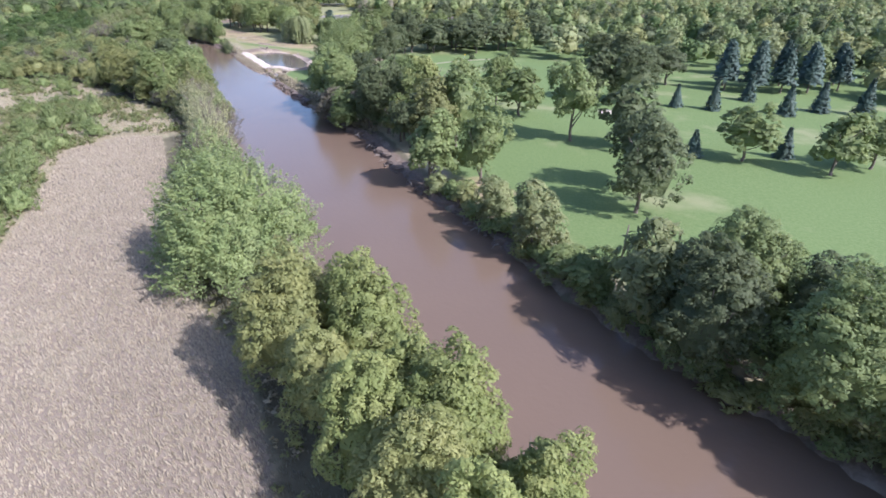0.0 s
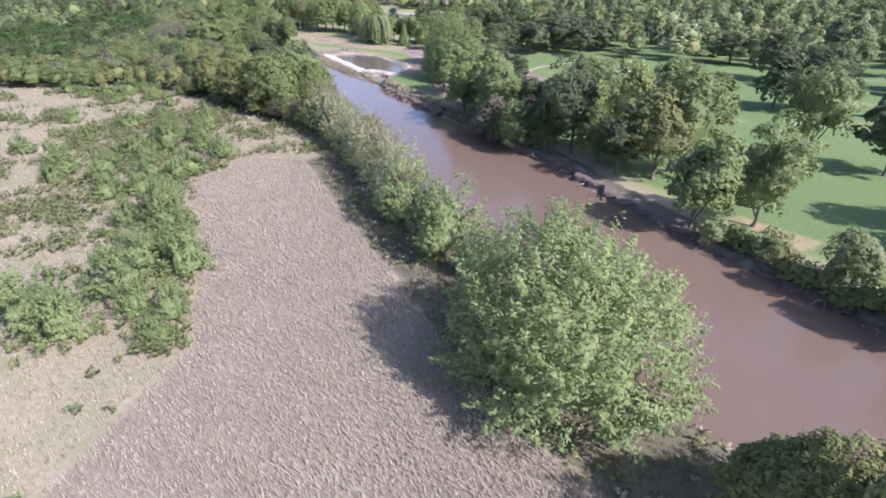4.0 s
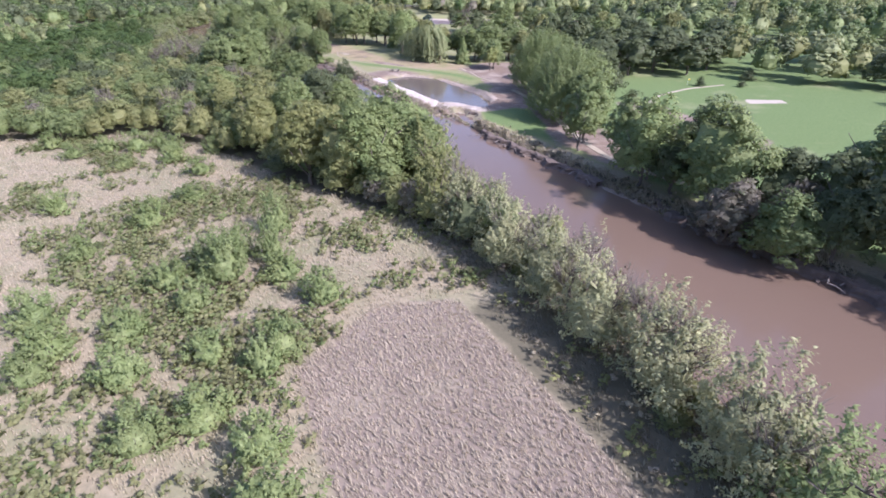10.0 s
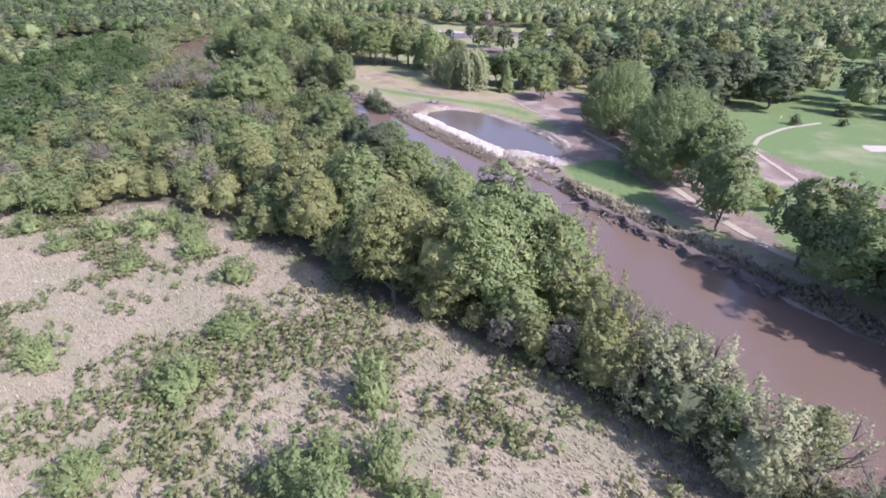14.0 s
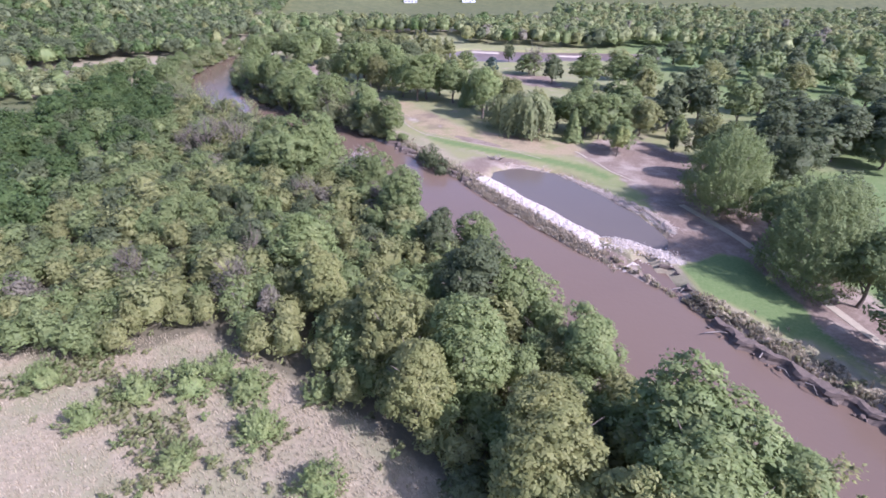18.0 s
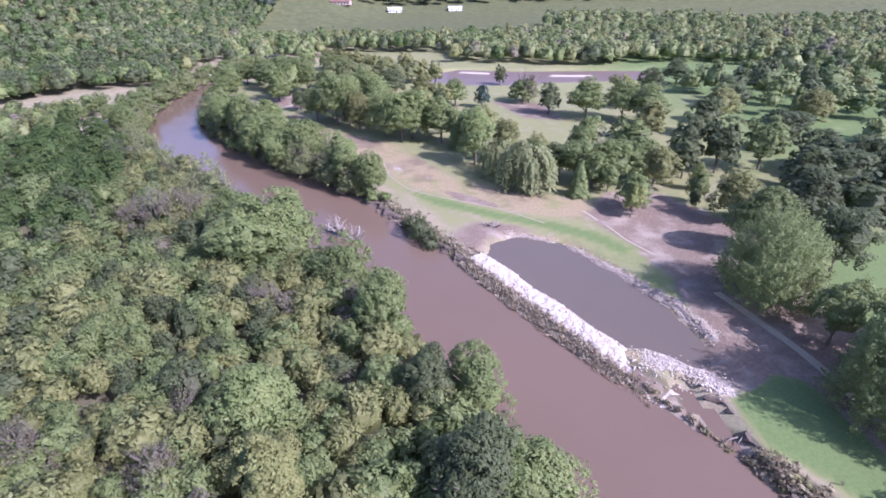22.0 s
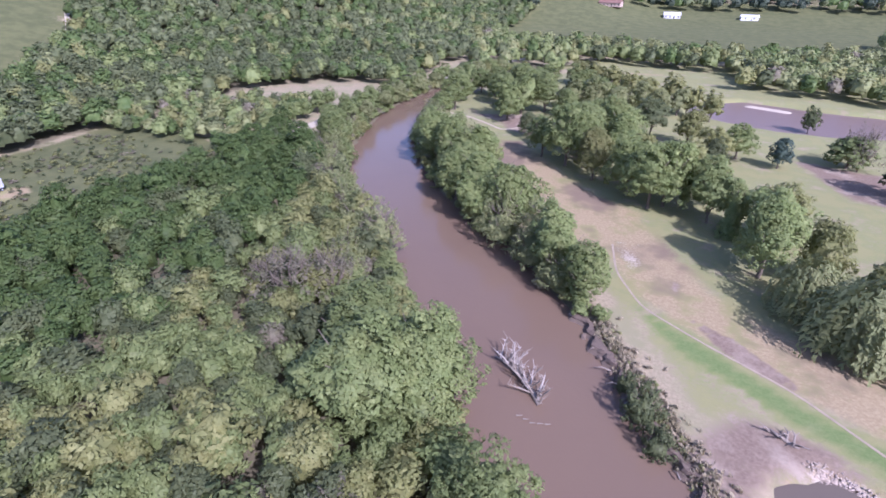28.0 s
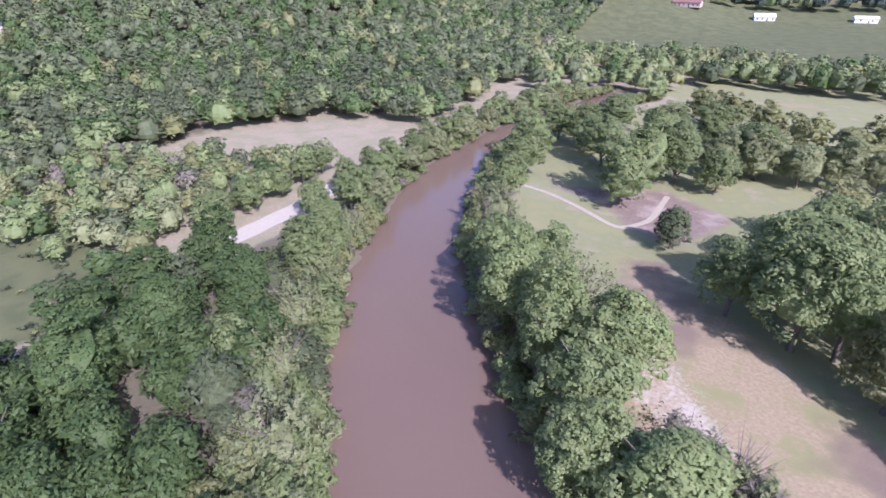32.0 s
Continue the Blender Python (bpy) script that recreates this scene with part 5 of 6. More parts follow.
patch = 0.75 * np.exp(-((mx + 124) ** 2 + (my - 168) ** 2) / 620.0) + 0.8 * np.exp(-((mx + 108) ** 2 + (my - 122) ** 2) / 700.0) - 0.28 + 0.8 * wobble(mx, my, 7.0, 4.0) + 0.7 * wobble(mx, my, 2.6, 1.0) + rng.normal(0, 0.42, len(mx))
green = patch > 0.38
q = broad_crown(300, 0.6, 0.0, 1.0, 8, 3, 0.27, 0.3, 0.2, 0, 1.8, 0.4, 0)
hx, hy = mx[green], my[green]
for tone, qq in planted(rng, [(q, (0.6, 1.0))], hx, hy, rng.uniform(0.5, 0.95, len(hx)), rng.uniform(0.7, 1.6, len(hx)), ["herb", "green"], [0.75, 0.25]).items():
    stuff("meadow_herbs", qq, LEAF[tone], "tall green weeds in patches on the meadow", "weeds")
nx_, ny_ = scatter(rng, NEAR_MEADOW, 2.6)
tall = rng.uniform(0, 1, len(nx_)) + 0.5 * wobble(nx_, ny_, 9.0, 2.0) > 0.45
# Mostly dark weed tones put the meadow's cloud shade into its plants.
for tone, qq in planted(rng, [(q, (0.6, 1.0))], nx_[tall], ny_[tall], rng.uniform(0.8, 1.8, int(tall.sum())), rng.uniform(0.5, 1.4, int(tall.sum())), ["dark", "olive", "dry"], [0.5, 0.35, 0.15]).items():
    stuff("meadow_herbs", qq, LEAF[tone], "dull %s weeds on the damp meadow" % SCRUB[tone], "weeds")
sx, sy = mx[~green], my[~green]
stuff("meadow_straw", blades(rng, sx, sy, heights(sx, sy), 0.42, 0.07, 8, (-0.4, 0.3), 0.38), LEAF["straw"], "pale dry grass tufts on the meadow", "grass")


# ================= pond berm =================
def stone_mesh(seed):
    r = random.Random(seed)
    bm = bmesh.new()
    bmesh.ops.create_icosphere(bm, subdivisions=1, radius=0.5)
    for v in bm.verts:
        v.co = Vector((v.co.x * 1.2, v.co.y, v.co.z * 0.75)) * r.uniform(0.7, 1.15)
    me = bpy.data.meshes.new("stone")
    bm.to_mesh(me)
    bm.free()
    me.materials.append(STONE)
    return me


STONES = [stone_mesh(i) for i in range(6)]


def berm():
    """A rubble ridge: packed core, a few hundred larger stones, and small stones down both flanks."""
    line = [(-106.5, 302), (-98, 286.5), (-89, 271.5), (-83.5, 262), (-80.5, 256.5), (-79, 251)]
    root = tagged(new("stone_berm"), "pale limestone rubble berm between pond and river", "berm")
    p = np.array(line, float)
    s = np.concatenate([[0], np.cumsum(np.hypot(*np.diff(p, axis=0).T))])
    q = np.linspace(0, s[-1], 60)
    x, y = np.interp(q, s, p[:, 0]), np.interp(q, s, p[:, 1])
    tx_, ty_ = np.gradient(x), np.gradient(y)
    ln = np.hypot(tx_, ty_)
    nx_, ny_ = -ty_ / ln, tx_ / ln
    r = random.Random(3)
    FLANK = -1.0 if float(edge_distance(x[20:21] + nx_[20] * 4, y[20:21] + ny_[20] * 4, RIVER)[0]) < float(edge_distance(x[20:21] - nx_[20] * 4, y[20:21] - ny_[20] * 4, RIVER)[0]) else 1.0

    def top(i, o):
        side = -o * FLANK
        if side > 1.6:
            return 0.45 - (side - 1.6) * 0.5 - 1.5 * float(smooth((q[i] - 42) / 15))
        half = 3.6 - 0.4 * math.cos(i * 0.35)
        return -1.5 + 2.1 * max(0.0, 1 - (abs(o) / (half + 0.6)) ** 3) * (1 - 0.85 * float(smooth((q[i] - 40) / 17)))

    verts, cols = [], 11
    for i in range(60):
        for k in range(cols):
            o = -FLANK * (-4.2 + 9.4 * k / (cols - 1))
            verts.append((x[i] + nx_[i] * o + r.uniform(-0.2, 0.2), y[i] + ny_[i] * o + r.uniform(-0.2, 0.2), top(i, o) + r.uniform(-0.2, 0.2)))
    faces = [(i * cols + k, i * cols + k + 1, (i + 1) * cols + k + 1, (i + 1) * cols + k) for i in range(59) for k in range(cols - 1)]
    link_mesh("core", verts, [f for f in faces if f[0] % cols < 7], STONE, root, "compacted pale rubble")
    link_mesh("flank", verts, [f for f in faces if f[0] % cols >= 7], ROUGHSTONE, root, "dirty brown rubble slope")

    def spot(fan):
        if fan:
            k = r.random() ** 1.4 * 3
            a, b = SPIT[min(int(k), 2)], SPIT[min(int(k), 2) + 1]
            w = 2.6 - 0.5 * k
            bx, by = a[0] + (b[0] - a[0]) * (k % 1) + r.gauss(0, w) - 0.6, a[1] + (b[1] - a[1]) * (k % 1) + r.gauss(0, w)
            return bx, by, max(height(bx, by), -1.3) + 0.1
        i, o = r.randrange(59), FLANK * r.uniform(-2.6, 3.6)
        al = r.uniform(-0.8, 0.8)
        return x[i] + nx_[i] * o + tx_[i] * al, y[i] + ny_[i] * o + ty_[i] * al, top(i, o) + 0.02

    def turned(size):
        return Euler((r.uniform(-0.6, 0.6), r.uniform(-0.6, 0.6), r.uniform(0, 6))).to_matrix().to_4x4() @ Matrix.Scale(size, 4)

    flank = []
    for n in range(1300):
        i, o = r.randrange(59), -r.uniform(2.0, 5.2) * FLANK
        al = r.uniform(-0.8, 0.8)
        bx, by = x[i] + nx_[i] * o + tx_[i] * al, y[i] + ny_[i] * o + ty_[i] * al
        m = Matrix.Translation((bx, by, top(i, o) + 0.02)) @ turned(r.uniform(0.25, 0.7))
        me = STONES[n % 6]
        flank.append(([m @ v.co for v in me.vertices], [tuple(f.vertices) for f in me.polygons]))
    v, f = joined(flank)
    tagged(link_mesh("dirty_rubble", v, f, ROUGHSTONE, root, "dirty brown rubble on the river flank"), kind="stuff")
    g = np.random.default_rng(33)
    ii, oo = g.integers(0, 59, 1500), -g.uniform(2.2, 5.0, 1500) * FLANK
    wx, wy = x[ii] + nx_[ii] * oo + g.normal(0, 0.4, 1500), y[ii] + ny_[ii] * oo + g.normal(0, 0.4, 1500)
    wz = np.array([top(int(i), float(o)) for i, o in zip(ii, oo)])
    weeds = new("flank_grass", quads_mesh("flank_grass", blades(g, wx, wy, wz, 0.8, 0.09, 5, (-0.2, 0.1)), LEAF["reed"]))
    weeds.parent = root
    tagged(weeds, "dry tan weeds on the river flank", kind="stuff")
    for n in range(300):
        st = new("stone", STONES[n % 6])
        st.parent = root
        st.matrix_world = Matrix.Translation(spot(n % 2 == 0)) @ turned(r.uniform(0.3, 0.62))
    small = []
    for n in range(2200):
        m = Matrix.Translation(spot(n % 2 == 0)) @ turned(r.uniform(0.15, 0.36))
        me = STONES[n % 6]
        small.append(([m @ v.co for v in me.vertices], [tuple(f.vertices) for f in me.polygons]))
    v, f = joined(small)
    tagged(link_mesh("rubble", v, f, STONE, root, "small pale limestone rubble"), kind="stuff")


def pond_rim():
    """Loose pale stones along the far shore of the pond."""
    r = random.Random(6)
    rim = RIM
    small = []
    for n in range(2600):
        k = r.randrange(len(rim) - 1)
        t = r.random()
        bx = rim[k][0] * (1 - t) + rim[k + 1][0] * t + r.gauss(0, 0.75)
        by = rim[k][1] * (1 - t) + rim[k + 1][1] * t + r.gauss(0, 0.75)
        m = Matrix.Translation((bx, by, max(height(bx, by), (height(bx - 1, by - 1) + height(bx + 1, by + 1)) / 2) + 0.05)) @ Euler((r.uniform(-0.6, 0.6), r.uniform(-0.6, 0.6), r.uniform(0, 6))).to_matrix().to_4x4() @ Matrix.Scale(r.uniform(0.15, 0.42), 4)
        me = STONES[n % 6]
        small.append(([m @ v.co for v in me.vertices], [tuple(f.vertices) for f in me.polygons]))
    v, f = joined(small)
    tagged(link_mesh("shore_stones", v, f, RIMSTONE), "pale stones lining the pond shore", "stones", kind="stuff")


pond_rim()


def bank_growth():
    """Dry weeds and low plants along the golf-side waterline."""
    g = np.random.default_rng(9)
    p = np.array(RIGHT, float)
    s = np.concatenate([[0], np.cumsum(np.hypot(*np.diff(p, axis=0).T))])
    u = g.uniform(s[8], s[17], 3000)
    x, y = np.interp(u, s, p[:, 0]), np.interp(u, s, p[:, 1])
    off = np.abs(g.normal(0, 2.4, len(u))) + 0.4
    x, y = x + off * 0.82, y + off * 0.57
    keep = (edge_distance(x, y, POND_EDGE) > 0.5) & ~((y > 240) & (y < 303) & (off > 1.3))
    x, y = x[keep], y[keep]
    n = len(x) * 2 // 3
    stuff("bank_weeds", blades(g, x[:n], y[:n], heights(x[:n], y[:n]), 0.9, 0.12, 5, (-0.2, 0.1)), LEAF["straw"], "dry tan weeds along the waterline", "weeds")
    q = broad_crown(301, 0.6, 0.0, 1.0, 6, 3, 0.34, 0.3, 0.2, 0, 1.8, 0.4, 0)
    for tone, qq in planted(g, [(q, (0.6, 1.0))], x[n:], y[n:], g.uniform(0.4, 0.9, len(x) - n), g.uniform(0.3, 0.8, len(x) - n), ["straw", "dry", "herb"], [0.5, 0.3, 0.2]).items():
        stuff("bank_weeds", qq, LEAF[tone], "olive weeds along the waterline", "weeds")


bank_growth()


def field_bank_growth():
    """Straw and weeds between the reed field and the river."""
    g = np.random.default_rng(10)
    p = np.array(LEFT, float)
    s = np.concatenate([[0], np.cumsum(np.hypot(*np.diff(p, axis=0).T))])
    u = g.uniform(s[1], s[10], 5000)
    x, y = np.interp(u, s, p[:, 0]), np.interp(u, s, p[:, 1])
    off = g.uniform(0.2, 16, len(u))
    x, y = x - off * 0.84, y - off * 0.54
    keep = ~inside(x, y, REED_FIELD) & (edge_distance(x, y, RIVER) > 0.4)
    x, y = x[keep], y[keep]
    n = len(x) * 4 // 5
    # Duller leaf tone on this dry grass carries the bank trees' shadow.
    stuff("bank_grass", blades(g, x[:n], y[:n], heights(x[:n], y[:n]), 0.6, 0.08, 6, (-0.3, 0.2), 0.4), LEAF["dry"], "dull dry grass between reeds and river", "grass")
    q = broad_crown(302, 0.6, 0.0, 1.0, 6, 4, 0.2, 0.3, 0.2, 0, 1.8, 0.4, 0)
    for tone, qq in planted(g, [(q, (0.6, 1.0))], x[n:], y[n:], g.uniform(0.5, 1.0, len(x) - n), g.uniform(0.4, 1.1, len(x) - n), ["straw", "olive"], [0.4, 0.6]).items():
        stuff("bank_weeds", qq, LEAF[tone], "olive weeds between reeds and river", "weeds")


field_bank_growth()


def cut_bank(line, label, seed, tall=1.5):
    """A steep bank where the flood cut the soil away: a ragged face with slumped clods and bare roots."""
    r = random.Random(seed)
    root = tagged(new("cut_bank"), label, "river bank")
    p = np.array(line, float)
    s = np.concatenate([[0], np.cumsum(np.hypot(*np.diff(p, axis=0).T))])
    q = np.arange(0, s[-1], 0.7)
    x, y = np.interp(q, s, p[:, 0]), np.interp(q, s, p[:, 1])
    tx_, ty_ = np.gradient(x), np.gradient(y)
    ln = np.hypot(tx_, ty_)
    verts, cols = [], 5
    for i in range(len(q)):
        bulge = 0.7 * math.sin(i * 0.37) + 0.5 * math.sin(i * 0.91 + 1)
        for k, (o, z) in enumerate(((-1.2, 0.0), (0.1, 0.06), (0.45, -0.35), (0.55, -tall * 0.75), (1.3, -tall - 0.3))):
            o += bulge * (0.3 if k == 0 else 1) + r.uniform(-0.22, 0.22)
            verts.append((x[i] - ty_[i] / ln[i] * o, y[i] + tx_[i] / ln[i] * o, z + r.uniform(-0.12, 0.12)))
    faces = [(i * cols + k, i * cols + k + 1, (i + 1) * cols + k + 1, (i + 1) * cols + k) for i in range(len(q) - 1) for k in range(cols - 1)]
    link_mesh("soil_face", verts, faces, SOIL, root, "dark raw soil face")
    for n in range(int(s[-1] / 2.2)):
        i = r.randrange(len(q) - 1)
        o = r.uniform(0.6, 1.8)
        bx, by = x[i] - ty_[i] / ln[i] * o, y[i] + tx_[i] / ln[i] * o
        if n % 3 == 0:
            a = r.uniform(0, 6.28)
            l = r.uniform(1.2, 3.2)
            v, f = tube([(bx, by, -0.5), (bx + math.cos(a) * l * 0.5, by + math.sin(a) * l * 0.5, -0.3 + r.uniform(-0.2, 0.5)), (bx + math.cos(a) * l, by + math.sin(a) * l, -1.1 + r.uniform(0, 0.9))], [0.14, 0.1, 0.04], 5)
            link_mesh("root_wood", v, f, DEADWOOD, root, "", True)
        else:
            cl = new("clod", CLODS[n % 4])
            cl.parent = root
            cl.matrix_world = Matrix.Translation((bx, by, -1.05)) @ Euler((r.uniform(-0.5, 0.5), r.uniform(-0.5, 0.5), r.uniform(0, 6))).to_matrix().to_4x4() @ Matrix.Scale(r.uniform(0.5, 1.5), 4)


def clod_mesh(seed):
    me = stone_mesh(seed)
    me.name = "clod"
    me.materials[0] = SOIL
    return me


CLODS = [clod_mesh(40 + i) for i in range(4)]
cut_bank([(13, 83), (5, 97), (-5, 113), (-13, 129), (-21, 150), (-30, 163), (-40, 178)], "dark undercut river bank with bare roots", 1, 1.3)
cut_bank([(-48, 193), (-56, 206), (-66, 223), (-71, 233)], "slumped river bank with mud and debris", 2, 1.1)
cut_bank([(-69.5, 238), (-69.8, 242), (-70.2, 246), (-70.6, 250), (-71.6, 252.5)], "raw soil cut at the torn edge of the green", 3, 1.7)
cut_bank([(-108, 299), (-115, 309), (-126, 325), (-137, 342)], "low crumbling bank with dry weeds", 4, 0.9)
berm()


# ================= driftwood =================
def snag(name, x, y, z, size, seed, label, limbs=14):
    """A stranded dead tree: a butt log with bare crooked limbs."""
    r = random.Random(seed)
    root = tagged(new(name), label, "dead tree")
    root.location = (x, y, z)
    a = r.uniform(0, 6)
    trunk = [(-0.5 * size * math.cos(a), -0.5 * size * math.sin(a), 0.1), (0, 0, 0.6), (0.4 * size * math.cos(a), 0.4 * size * math.sin(a), 1.0)]
    v, f = tube(trunk, [0.35, 0.28, 0.12], 8)
    link_mesh("trunk", v, f, DEADWOOD, root, "", True)
    for k in range(limbs):
        b = r.uniform(0, 6.283)
        q = r.uniform(-0.35, 0.4) * size
        p0 = Vector((q * math.cos(a), q * math.sin(a), 0.6))
        p1 = p0 + Vector((math.cos(b), math.sin(b), r.uniform(0.5, 1.6))) * size * r.uniform(0.12, 0.26)
        p2 = p1 + Vector((math.cos(b + 0.6), math.sin(b + 0.6), r.uniform(-0.2, 0.7))) * size * r.uniform(0.1, 0.22)
        p3 = p1 + Vector((math.cos(b - 0.8), math.sin(b - 0.8), r.uniform(0.0, 0.9))) * size * r.uniform(0.1, 0.2)
        v, f = joined([tube([p0, p1, p2], [0.2, 0.13, 0.04], 5), tube([p1, p3], [0.1, 0.03], 4)])
        link_mesh("limb", v, f, DEADWOOD, root)


def stranded_crown(x, y, z, seed):
    """A whole dead tree aground: a lying butt log whose bare limbs stand up in fans of fine twigs."""
    r = random.Random(seed)
    root = tagged(new("stranded_snag"), "bleached dead tree stranded in the river", "dead tree")
    root.location, root.scale = (x, y, z), (1.3, 1.3, 1.15)
    ends = [Vector((3.2, -3.6, 0.2)), Vector((1.2, -1.4, 0.7)), Vector((-2.0, 1.4, 0.9)), Vector((-5.2, 3.0, 0.6))]
    v, f = tube(ends, [0.42, 0.36, 0.26, 0.1], 8)
    link_mesh("trunk", v, f, DEADWOOD, root, "bleached butt log", True)
    v, f = tube([(2.7, -3.0, 0.2), (2.8, -2.4, 2.0), (3.1, -1.8, 4.2)], [0.3, 0.22, 0.06], 7)
    link_mesh("trunk", v, f, BLEACHED, root, "pale barkless upright stem", True)
    for k in range(30):
        t = r.uniform(0, 1)
        p0 = ends[0].lerp(ends[1], t * 3) if t < 0.33 else ends[1].lerp(ends[2], t * 3 - 1) if t < 0.67 else ends[2].lerp(ends[3], t * 3 - 2)
        way = Vector((r.uniform(-1.0, 0.5), r.uniform(-0.3, 1.0), r.uniform(0.35, 0.9))).normalized()
        long = r.uniform(1.8, 4.2)
        p1 = p0 + way * long * 0.5
        p2 = p0 + way * long + Vector((r.uniform(-0.5, 0.5), r.uniform(-0.3, 0.5), 0))
        pieces = [tube([p0, p1, p2], [0.16, 0.11, 0.03], 5)]
        for _ in range(9):
            q = p0.lerp(p2, r.uniform(0.35, 1.0))
            tip = q + Vector((r.uniform(-0.8, 0.8), r.uniform(-0.6, 0.8), r.uniform(0.2, 1.0))) * r.uniform(0.5, 1.3)
            pieces.append(tube([q, tip], [0.05, 0.015], 3))
        v, f = joined(pieces)
        link_mesh("limb", v, f, DEADWOOD if k % 3 else BLEACHED, root)
    for k in range(5):
        v, f = tube([(1.0 + 0.9 * k, -7.0 + 0.25 * abs(k - 2), 0.28), (1.7 + 0.9 * k, -6.9 + 0.3 * abs(k - 2), 0.4)], [0.1, 0.05], 5)
        link_mesh("twig", v, f, DEADWOOD, root)


stranded_crown(-140.5, 317, WATER_Z - 0.2, 4)
snag("drift_branch", -101, 319, -0.25, 5.0, 11, "dead branch stranded on the pond mud", 7)
snag("drift_log", 4, 107, -0.8, 7.0, 8, "pale fallen log on the eroded bank", 4)



def golf_flag(x, y):
    root = tagged(new("golf_flag"), "yellow golf flag on a thin white pole", "flag")
    root.location = (x, y, height(x, y))
    v, f = tube([(0, 0, -0.1), (0, 0, 1.2), (0, 0, 2.4)], [0.035, 0.03, 0.02], 6)
    link_mesh("pole", v, f, WHITE, root)
    verts = [(0.02 + 0.2 * k, 0.05 * math.sin(k * 1.3), 2.35 - j * 0.5) for k in range(4) for j in range(2)]
    verts += [(a, b_ + 0.015, c_) for a, b_, c_ in verts]
    faces = [(2 * k, 2 * k + 1, 2 * k + 3, 2 * k + 2) for k in range(3)] + [(8 + 2 * k, 10 + 2 * k, 11 + 2 * k, 9 + 2 * k) for k in range(3)]
    link_mesh("flag", verts, faces, YELLOW, root, "yellow cloth")


golf_flag(10, 292)
trees("shrub", "dark", "dark clipped bush beside the cart path", [(-18, 268, 3, 2.8), (14, 290, 3.4, 1.8), (28, 288, 2.4, 1.6), (36, 300, 4, 2.8)], "shrub", "golf course bushes")


def pole(x, y, tall):
    root = tagged(new("wooden_pole"), "weathered thin wooden pole on the fairway's edge", "pole")
    root.location = (x, y, height(x, y))
    v, f = tube([(0, 0, -0.3), (0.1, 0, tall * 0.5), (0.25, 0.05, tall)], [0.16, 0.14, 0.11], 8)
    link_mesh("shaft", v, f, BARK, root, "", True)
    v, f = tube([(0.24, -0.2, tall * 0.95), (0.25, 0.3, tall * 0.96)], [0.05, 0.05], 6)
    link_mesh("crosspiece", v, f, BARK, root)


pole(29.5, 78.3, 6.5)

# ================= trailers and buildings =================
def box_part(name, parent, centre, dims, mat, label="", bevel=0.04):
    bm = bmesh.new()
    bmesh.ops.create_cube(bm, size=1.0)
    for v in bm.verts:
        v.co = Vector(centre) + Vector((v.co.x * dims[0], v.co.y * dims[1], v.co.z * dims[2]))
    bmesh.ops.bevel(bm, geom=bm.edges[:], offset=bevel, segments=2, affect="EDGES")
    return part(name, bm, mat, parent, label)


def wheel(parent, x, y, r=0.5):
    bm = bmesh.new()
    bmesh.ops.create_cone(bm, cap_ends=True, segments=18, radius1=r, radius2=r, depth=0.3, matrix=Matrix.Translation((x, y, r)) @ Matrix.Rotation(math.pi / 2, 4, "X"))
    tyre = part("wheel", bm, RUBBER, parent)
    bm = bmesh.new()
    bmesh.ops.create_cone(bm, cap_ends=True, segments=12, radius1=r * 0.5, radius2=r * 0.5, depth=0.34, matrix=Matrix.Translation((x, y, r)) @ Matrix.Rotation(math.pi / 2, 4, "X"))
    part("rim", bm, GREYMETAL, tyre)


def trailer(x, y, turn, body, roof, label):
    root = tagged(new("semi_trailer"), label, "trailer", "parked trailers")
    root.matrix_world = pose(x, y, height(x, y) - 0.02, 0, 0, turn)
    box_part("body", root, (0, 0, 2.5), (12.0, 2.5, 2.8), body)
    box_part("roof", root, (0, 0, 3.93), (12.1, 2.55, 0.08), roof, "bright roof sheet", 0.02)
    box_part("floor_rail", root, (0, 0, 1.02), (11.8, 1.2, 0.2), RUBBER)
    for k in range(9):
        for s in (-1, 1):
            box_part("rib", root, (-5.6 + 1.4 * k, s * 1.27, 2.5), (0.07, 0.05, 2.7), GREYMETAL, "", 0.01)
    box_part("rear_door", root, (6.02, -0.6, 2.5), (0.05, 1.1, 2.6), body, "", 0.015)
    box_part("rear_door", root, (6.02, 0.6, 2.5), (0.05, 1.1, 2.6), body, "", 0.015)
    for s in (-1, 1):
        box_part("landing_leg", root, (-4.0, s * 0.8, 0.5), (0.16, 0.16, 1.0), GREYMETAL, "", 0.02)
        for ax in (4.0, 5.2):
            wheel(root, ax, s * 1.0)


trailer(-311, 327, 97, GREYMETAL, GREYMETAL, "grey ribbed semi-trailer parked on a gravel lot")
trailer(-316, 325.5, 97, WHITE, WHITE, "white semi-trailer parked on a gravel lot")


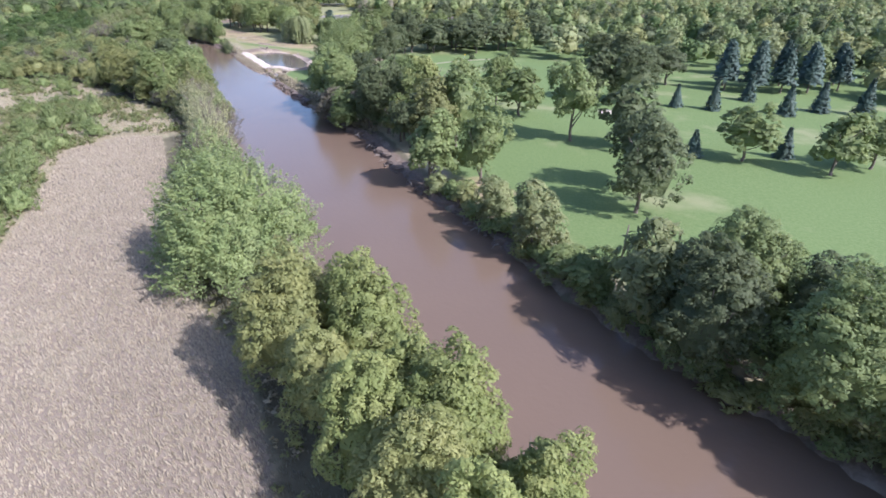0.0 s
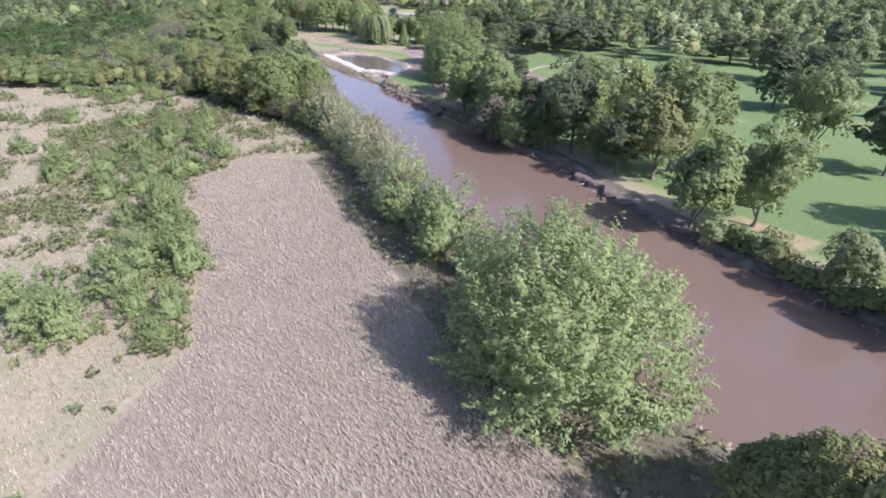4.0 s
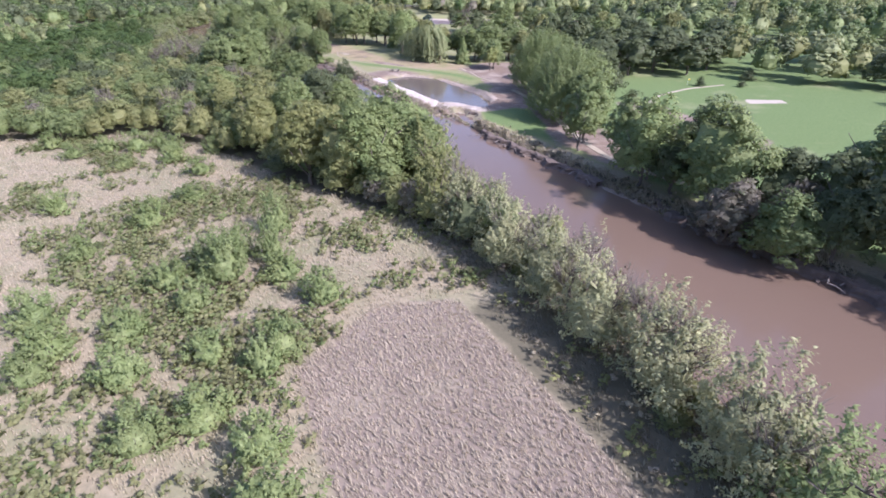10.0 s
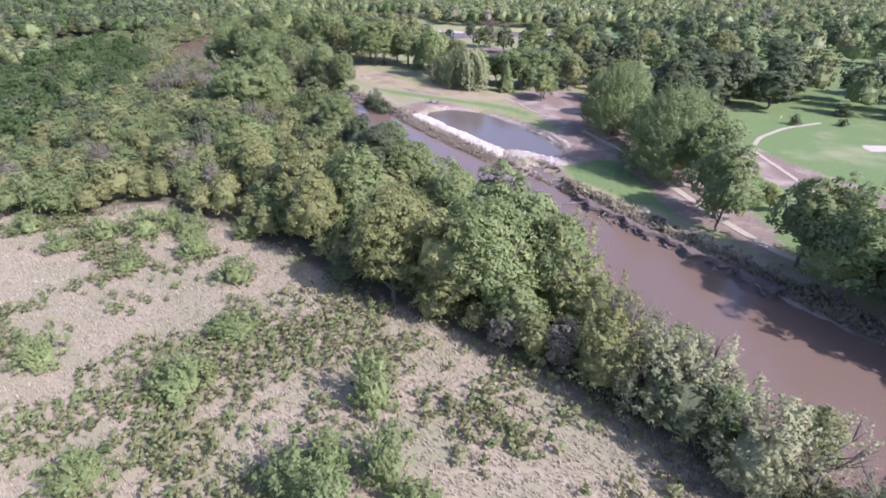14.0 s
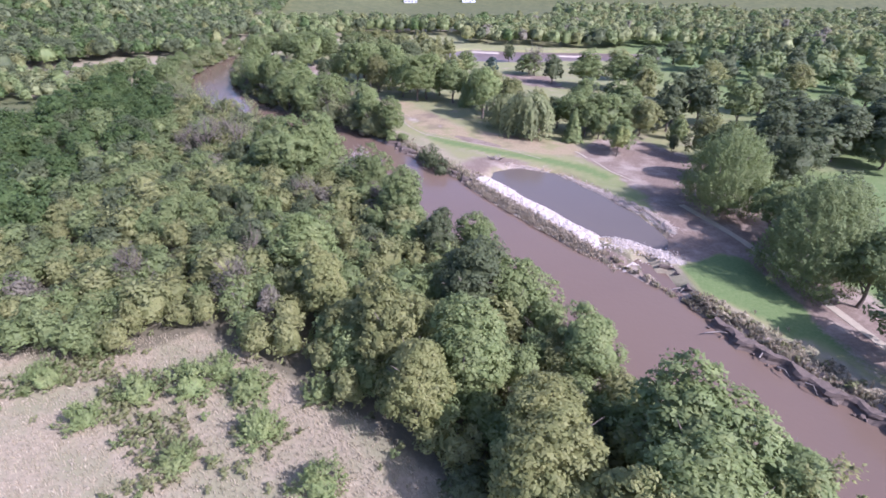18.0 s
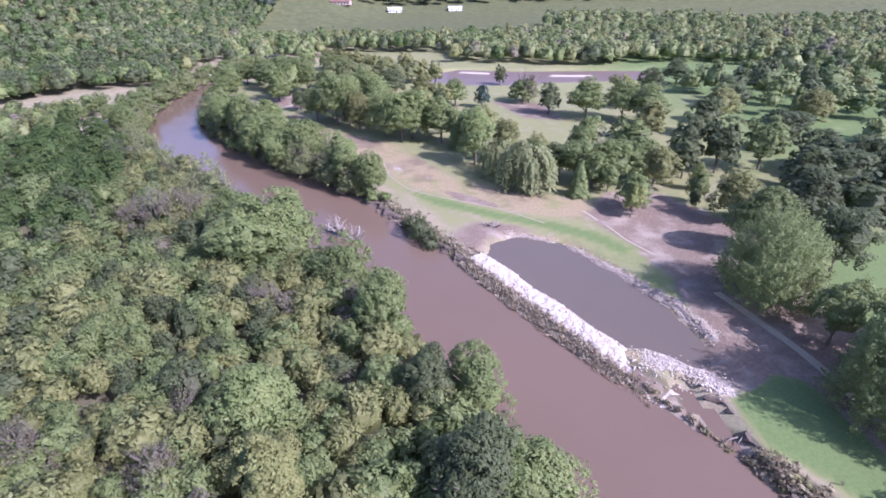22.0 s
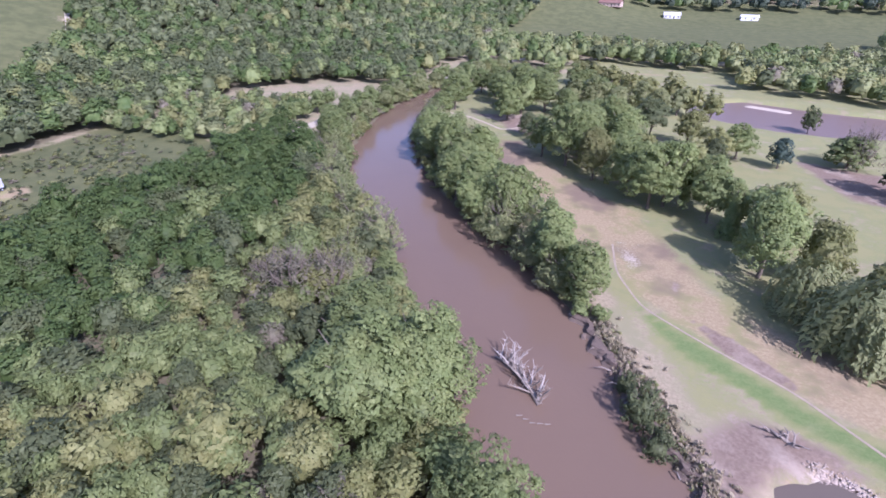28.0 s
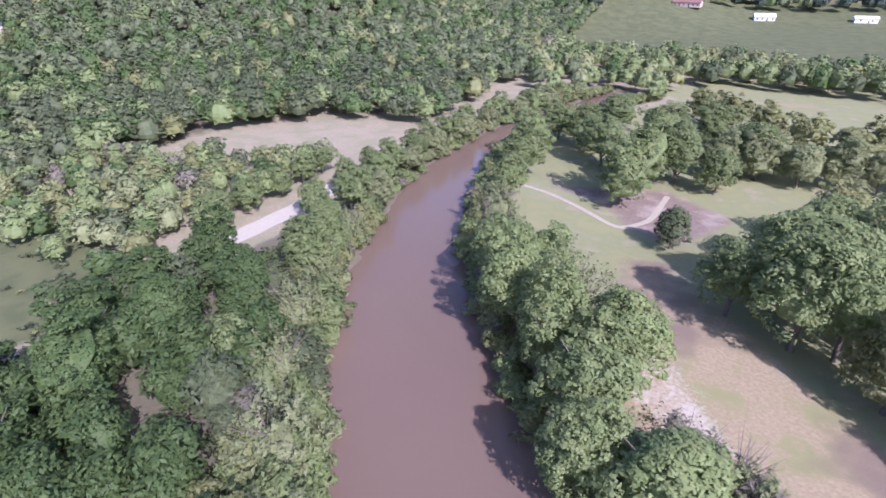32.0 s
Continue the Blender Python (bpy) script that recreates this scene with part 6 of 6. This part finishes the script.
def house(name, x, y, turn, dims, wall, roof, label, windows=4):
    w, d, h, rise = dims
    root = tagged(new(name), label, "building")
    root.matrix_world = pose(x, y, height(x, y) - 0.3, 0, 0, turn)
    box_part("wall", root, (0, 0, h / 2), (w, d, h), wall)
    e, t = 0.6, 0.25
    verts = []
    for sx in (-1, 1):
        for yy, zz in ((-d / 2 - e, h - 0.25), (0, h + rise), (d / 2 + e, h - 0.25)):
            verts += [(sx * (w / 2 + e), yy, zz), (sx * (w / 2 + e), yy, zz + t)]
    faces = [(0, 6, 8, 2), (2, 8, 10, 4), (1, 3, 9, 7), (3, 5, 11, 9), (0, 2, 3, 1), (2, 4, 5, 3), (6, 7, 9, 8), (8, 9, 11, 10), (0, 1, 7, 6), (4, 10, 11, 5)]
    link_mesh("roof", verts, faces, roof, root)
    gab = [(sx * (w / 2 - 0.03), yy, zz) for sx in (-1, 1) for yy, zz in ((-d / 2, h), (0, h + rise - 0.1), (d / 2, h))]
    link_mesh("gable", gab, [(0, 1, 2), (3, 5, 4), (0, 3, 4, 1), (1, 4, 5, 2)], wall, root)
    for k in range(windows):
        wx_ = -w / 2 + w * (k + 0.5) / windows
        win = box_part("window", root, (wx_, -d / 2 - 0.03, h * 0.55), (1.4, 0.1, 1.3), GLASS)
        box_part("window_sill", win, (wx_, -d / 2 - 0.08, h * 0.55 - 0.72), (1.6, 0.16, 0.08), wall)
    box_part("door", root, (w * 0.1, -d / 2 - 0.03, 1.05), (1.1, 0.1, 2.1), GLASS)
    return root


house("farmhouse", -226, 975, -10, (26, 11, 4.5, 3.2), plain("buff_brick", (0.45, 0.34, 0.27)), REDROOF, "long red-roofed farmhouse on the far hillside", 6)
house("white_house", -156, 985, 10, (18, 10, 4.2, 2.6), WALLWHITE, plain("pale_roof", (0.66, 0.64, 0.62)), "white house with pale roof on the far hillside", 4)
house("white_barn", -74, 990, 4, (18, 9, 4.0, 1.6), WHITE, WHITE, "white metal barn at the field's edge", 2)
house("farm_shed", 236, 752, -25, (34, 16, 5.0, 2.5), WHITE, WHITE, "large white-roofed shed among far trees", 4)
